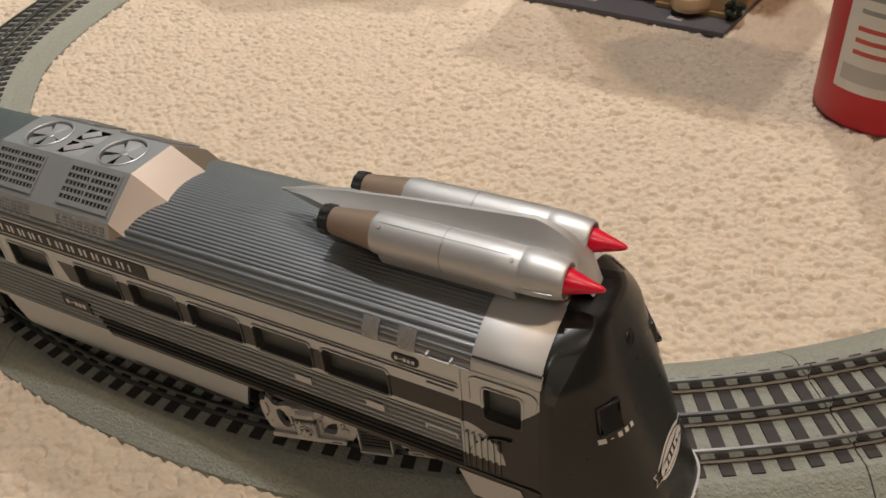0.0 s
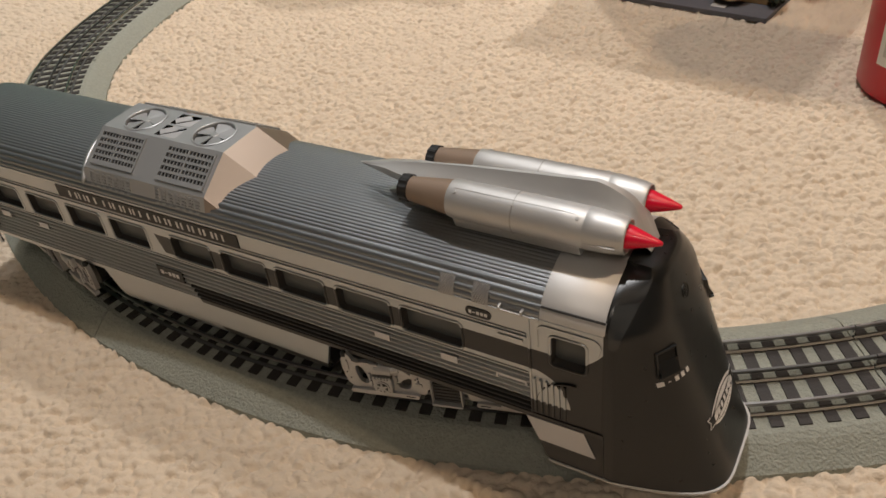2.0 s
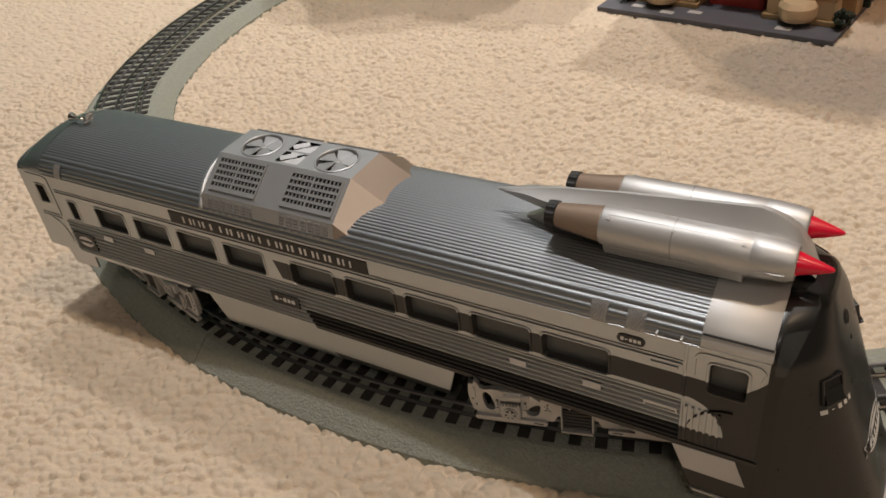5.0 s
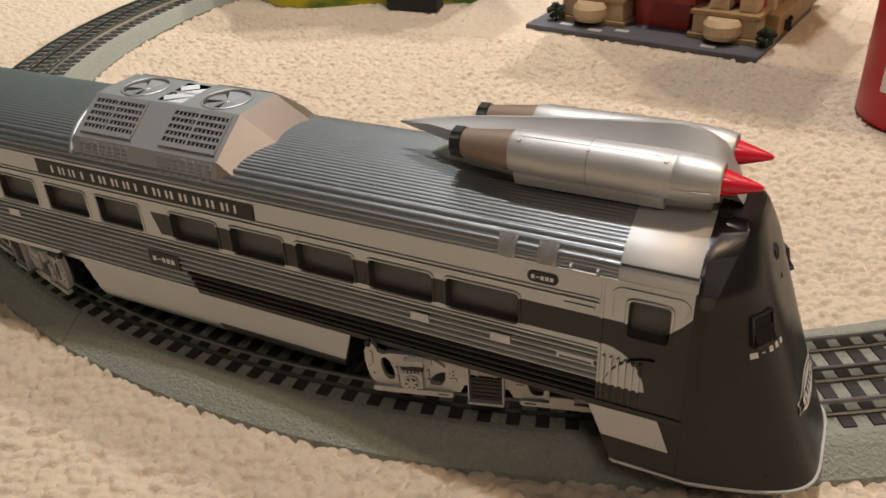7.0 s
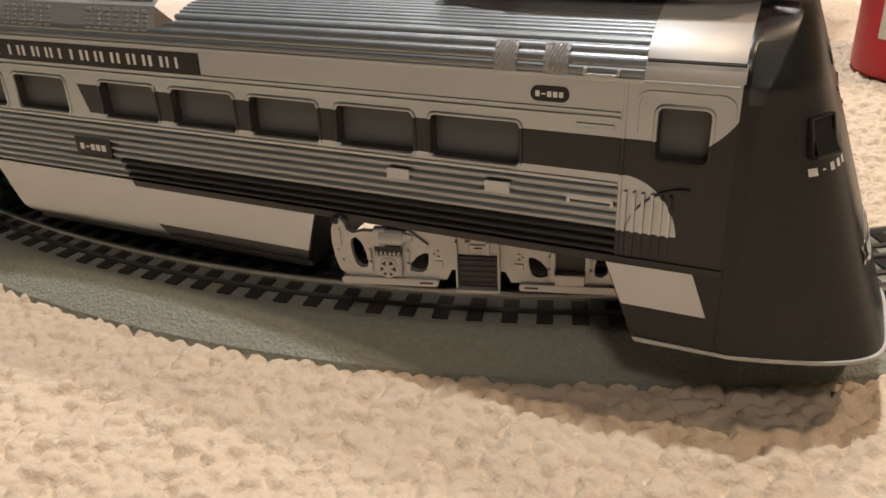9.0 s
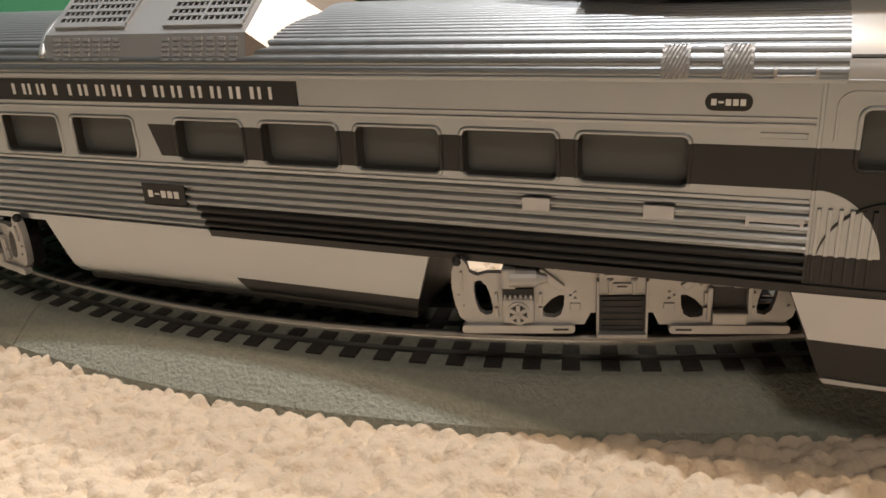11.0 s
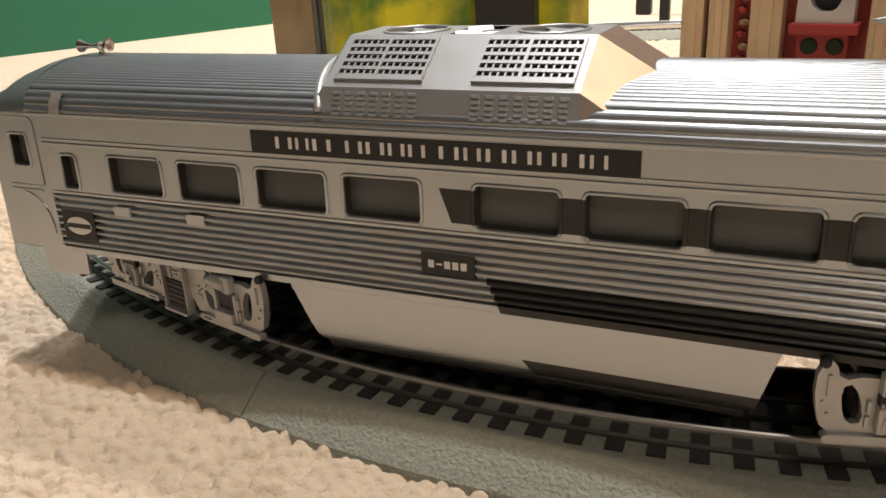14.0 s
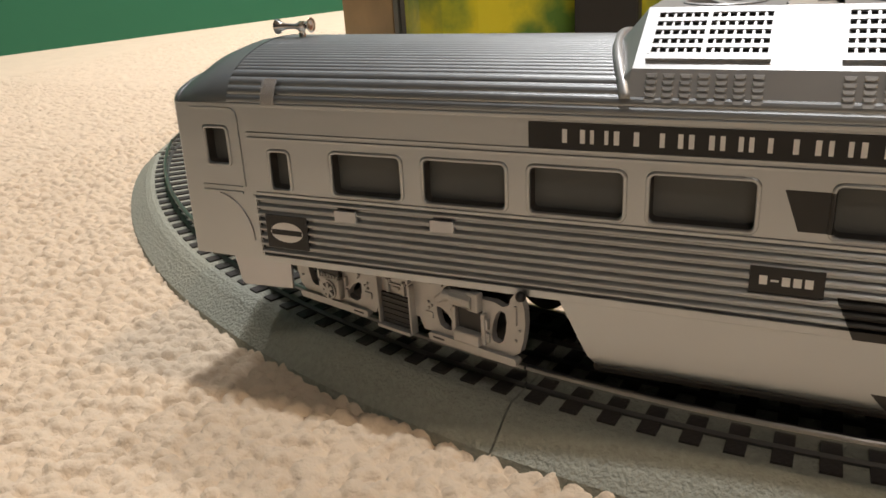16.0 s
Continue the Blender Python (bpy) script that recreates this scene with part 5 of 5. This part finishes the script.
def extinguisher():
    root = tagged(empty("fire_extinguisher", pose(0.139, 0.3495, 0)), "red cylinder extinguisher with white label, on carpet", "extinguisher")
    R = 44.0
    bm = bmesh.new()
    lathe_z(bm, 0, 0, [(0.5, R - 4), (1.2, R - 1.6), (4, R), (330, R), (352, R - 6), (375, R - 22), (386, 16), (396, 14)], 72)
    cyl = part("cylinder", bm, EXT_RED, root, "glossy red steel cylinder", True)

    def sticker(a0, a1, z0, z1, h, mat, name, parent, label=""):
        bm = bmesh.new()
        n = max(2, int((a1 - a0) / 4))
        rr = [[((R + q) * math.cos(radians(a0 + (a1 - a0) * i / n)), (R + q) * math.sin(radians(a0 + (a1 - a0) * i / n)), z) for q, z in ((0.02, z0), (h, z0), (h, z1), (0.02, z1))] for i in range(n + 1)]
        loft(bm, rr)
        return part(name, bm, mat, parent, label, False)
    lab = sticker(-138, -12, 25, 205, 0.25, PAPER, "label", cyl, "white instruction label")
    bands = [(48, PRINT_RED), (55, PRINT_RED), (62, PRINT_RED), (72, PRINT_GREY), (80, PRINT_GREY), (87, PRINT_GREY), (94, PRINT_GREY), (101, PRINT_GREY), (108, PRINT_GREY), (115, PRINT_GREY), (122, PRINT_GREY), (132, PRINT_GREY), (139, PRINT_GREY), (150, PRINT_RED), (160, PRINT_GREY), (168, PRINT_GREY)]
    for k, (z, mat) in enumerate(bands):
        sticker(-127, -60 - (k * 37 % 29), z, z + 2.6, 0.34, mat, "print_bar", lab)
    sticker(-133, -96, 31, 41, 0.34, STONE_W, "print_bar", lab)
    bm = bmesh.new()
    lathe_z(bm, 0, 0, [(396, 17), (412, 17), (415, 12)], 24)
    part("valve", bm, BLACK, root, "black valve head")
    return root


extinguisher()


def town_building():
    root = tagged(empty("toy_building", pose(0.0225, 0.4178, 0, 0, 0, -9.6)), "ornate cream and red toy building on slate grey base", "toy building")
    bm = bmesh.new()
    box(bm, -206, 0, 0, 152, 0.3, 4.5, 0.5)
    part("base_plate", bm, GREY_BASE, root, "slate grey base plate")
    for x, y in ((-172, 14), (-142, 9), (-42, 10), (-120, 17)):
        bm = bmesh.new()
        box(bm, x - 6, x + 6, y - 3, y + 3, 4.5, 4.9, 0.1)
        part("pale_patch", bm, STONE_W, root, "small pale patch on the base plate")
    bm = bmesh.new()
    box(bm, -190, -14, 48, 176, 4.5, 378, 1)
    wall_ = part("wall", bm, BRICK_RED, root, "red wall")
    # plinths in front, with stepped tops
    for x0, x1 in ((-186, -122), (-66, -8)):
        for k, (g, z0, z1) in enumerate(((0, 4.5, 9), (-3, 9, 24), (-1, 24, 28))):
            bm = bmesh.new()
            box(bm, x0 - g, x1 + g, 24 - g, 60, z0, z1, 0.8)
            part("plinth", bm, TAN_STONE if k != 1 else CREAM, root, "moulded tan stone plinth")
        bm = bmesh.new()
        lathe_z(bm, (x0 + x1) / 2, 24, [(9, 13), (13, 15), (20, 15), (24, 12)], 24)
        part("bay_base", bm, CREAM, root, "rounded bay base")
    # pilasters and panels of the front
    for x0, x1 in ((-190, -172), (-168, -152), (-136, -112), (-52, -36), (-28, -14)):
        bm = bmesh.new()
        box(bm, x0, x1, 32, 49, 28, 378, 1.2)
        xm = (x0 + x1) / 2
        box(bm, xm - (x1 - x0) * 0.2, xm + (x1 - x0) * 0.2, 30.4, 33, 34, 378, 0.8)
        part("pilaster", bm, CREAM, root, "cream pilaster")
    for xa in (-145, -32, -20):
        for k in range(9):
            bm = bmesh.new()
            bmesh.ops.create_icosphere(bm, subdivisions=1, radius=4.4 * MM, matrix=Matrix.Translation((xa * MM + 0.002 * (k % 2), 45 * MM, (34 + k * 9.5) * MM)) @ Matrix.Diagonal((1, 0.6, 0.8, 1)))
            part("ornament", bm, TAN_STONE if k % 2 else BRICK_RED, root)
    # central bay: white window with a dark oval, red sill and green roundels
    bm = bmesh.new()
    out = [(-102, 64), (-62, 64), (-66, 200), (-98, 200)]
    plate_with_holes(bm, out, [oval(-82, 92, 12, 20)], 30, 46)
    win = part("bay_window", bm, STONE_W, root, "pale stone window surround")
    bm = bmesh.new()
    bm.faces.new([bm.verts.new((x * MM, 43 * MM, z * MM)) for x, z in oval(-82, 92, 13, 21)])
    part("window_pane", bm, BLACK, win, "dark oval pane")
    bm = bmesh.new()
    box(bm, -106, -58, 26, 48, 56, 63.8, 1)
    part("sill", bm, BRICK_RED, win, "red window sill")
    bm = bmesh.new()
    box(bm, -100, -64, 32, 49, 28, 56, 0.8)
    part("apron_panel", bm, BRICK_RED, root, "red panel under the window")
    for x in (-91, -73):
        bm = bmesh.new()
        bmesh.ops.create_cone(bm, cap_ends=True, segments=20, radius1=6.5 * MM, radius2=5.5 * MM, depth=3 * MM, matrix=Matrix.Translation((x * MM, 31 * MM, 47 * MM)) @ Matrix.Rotation(radians(90), 4, "X"))
        part("roundel", bm, LEAF, root, "dark green roundel")
    bm = bmesh.new()
    box(bm, -118, -70, 40, 49, 4.5, 30, 0.8)
    part("door", bm, BRICK_RED, root, "red double door")
    for x, y in ((-186, 22), (-2, 26), (-2, 70)):
        bm = bmesh.new()
        rng = random.Random(int(x * 7 + y))
        for k in range(40):
            d = Vector((rng.gauss(0, 1), rng.gauss(0, 1), rng.gauss(0, 0.9)))
            d = d.normalized() * rng.uniform(3, 8)
            bmesh.ops.create_icosphere(bm, subdivisions=1, radius=rng.uniform(1.6, 2.8) * MM, matrix=Matrix.Translation((Vector((x, y, 13)) + d) * MM))
        part("shrub", bm, LEAF, root, "dark clipped shrub")
    bm = bmesh.new()
    box(bm, -16, 0, 48, 176, 4.5, 24, 1)
    part("side_plinth", bm, TAN_STONE, root, "tan stone side plinth")
    for k in range(5):
        bm = bmesh.new()
        box(bm, -14.5, -8, 56 + k * 26, 68 + k * 26, 24, 378, 1)
        part("pilaster", bm, CREAM, root)
    bm = bmesh.new()
    box(bm, -196, -6, 22, 182, 378, 390, 2)
    part("cornice", bm, CREAM, root, "cream cornice")
    return root


town_building()


def prism(name, pts, h, mat, label, cat):
    """An upright thing from a plan outline in millimetres."""
    bm = bmesh.new()
    loft(bm, [[(x, y, 0.4) for x, y in pts], [(x, y, h) for x, y in pts]])
    bmesh.ops.bevel(bm, geom=list(bm.edges), offset=0.0012, segments=2, affect="EDGES")
    return tagged(finish(name, bm, mat), label, cat)


CARTON = [(-513, 500), (-478, 462), (-450, 450), (-418, 456), (-340, 500), (-262, 512), (-256, 560), (-500, 560)]


def carton():
    """A bulging printed carton: plain body, a printed wrap on its front faces, a folded lid and an edge strip."""
    root = tagged(empty("picture_box"), "bulging carton printed in yellow and green", "box")
    bm = bmesh.new()
    loft(bm, [[(x, y, z) for x, y in CARTON] for z in (0.4, 238)])
    part("body", bm, YELLOW, root)
    bm = bmesh.new()
    front = CARTON[:6]
    loft(bm, [[(x, y - 0.9, 6), (x, y - 0.9, 232), (x, y - 0.1, 232), (x, y - 0.1, 6)] for x, y in front])
    part("printed_wrap", bm, YELLOW, root, "yellow wrap with green leafy print")
    bm = bmesh.new()
    loft(bm, [[(x * 1.0 + (-1.5 if x < -400 else 1.5), y + (-1.8 if y < 530 else 1.8), z) for x, y in CARTON] for z in (236, 262)])
    part("lid", bm, YELLOW, root, "folded carton lid")
    bm = bmesh.new()
    box(bm, -516, -510, 497, 503, 2, 236, 0.8)
    part("edge_strip", bm, FRAME_GREY, root, "worn grey carton edge")
    return root


carton()
for pts in ([(-331, 1168), (-307, 1166), (-307, 1188), (-331, 1190)], [(-268, 1022), (-254, 1021), (-254, 1036), (-268, 1037)]):
    prism("dark_post", pts, 420, BLACK, "slim upright black post standing on carpet", "post")
prism("black_box", [(-336, 470), (-283, 474), (-284, 494), (-337, 490)], 220, BLACK, "plain upright black box on the carpet", "box")


def wooden_board():
    root = tagged(empty("wooden_board"), "mottled brown wooden board with grey edge, standing upright", "board")
    for name, pts, mat, label in (("panel", [(-619, 559), (-530, 507.6), (-522, 520.6), (-611, 572)], BROWN, ""), ("edge_band", [(-529.8, 507.3), (-521, 502), (-513, 515), (-521.8, 520.3)], FRAME_GREY, "grey edge band")):
        bm = bmesh.new()
        loft(bm, [[(x, y, z) for x, y in pts] for z in (0.4, 260)])
        bmesh.ops.bevel(bm, geom=list(bm.edges), offset=0.0008, segments=2, affect="EDGES")
        part(name, bm, mat, root, label)
    return root


wooden_board()
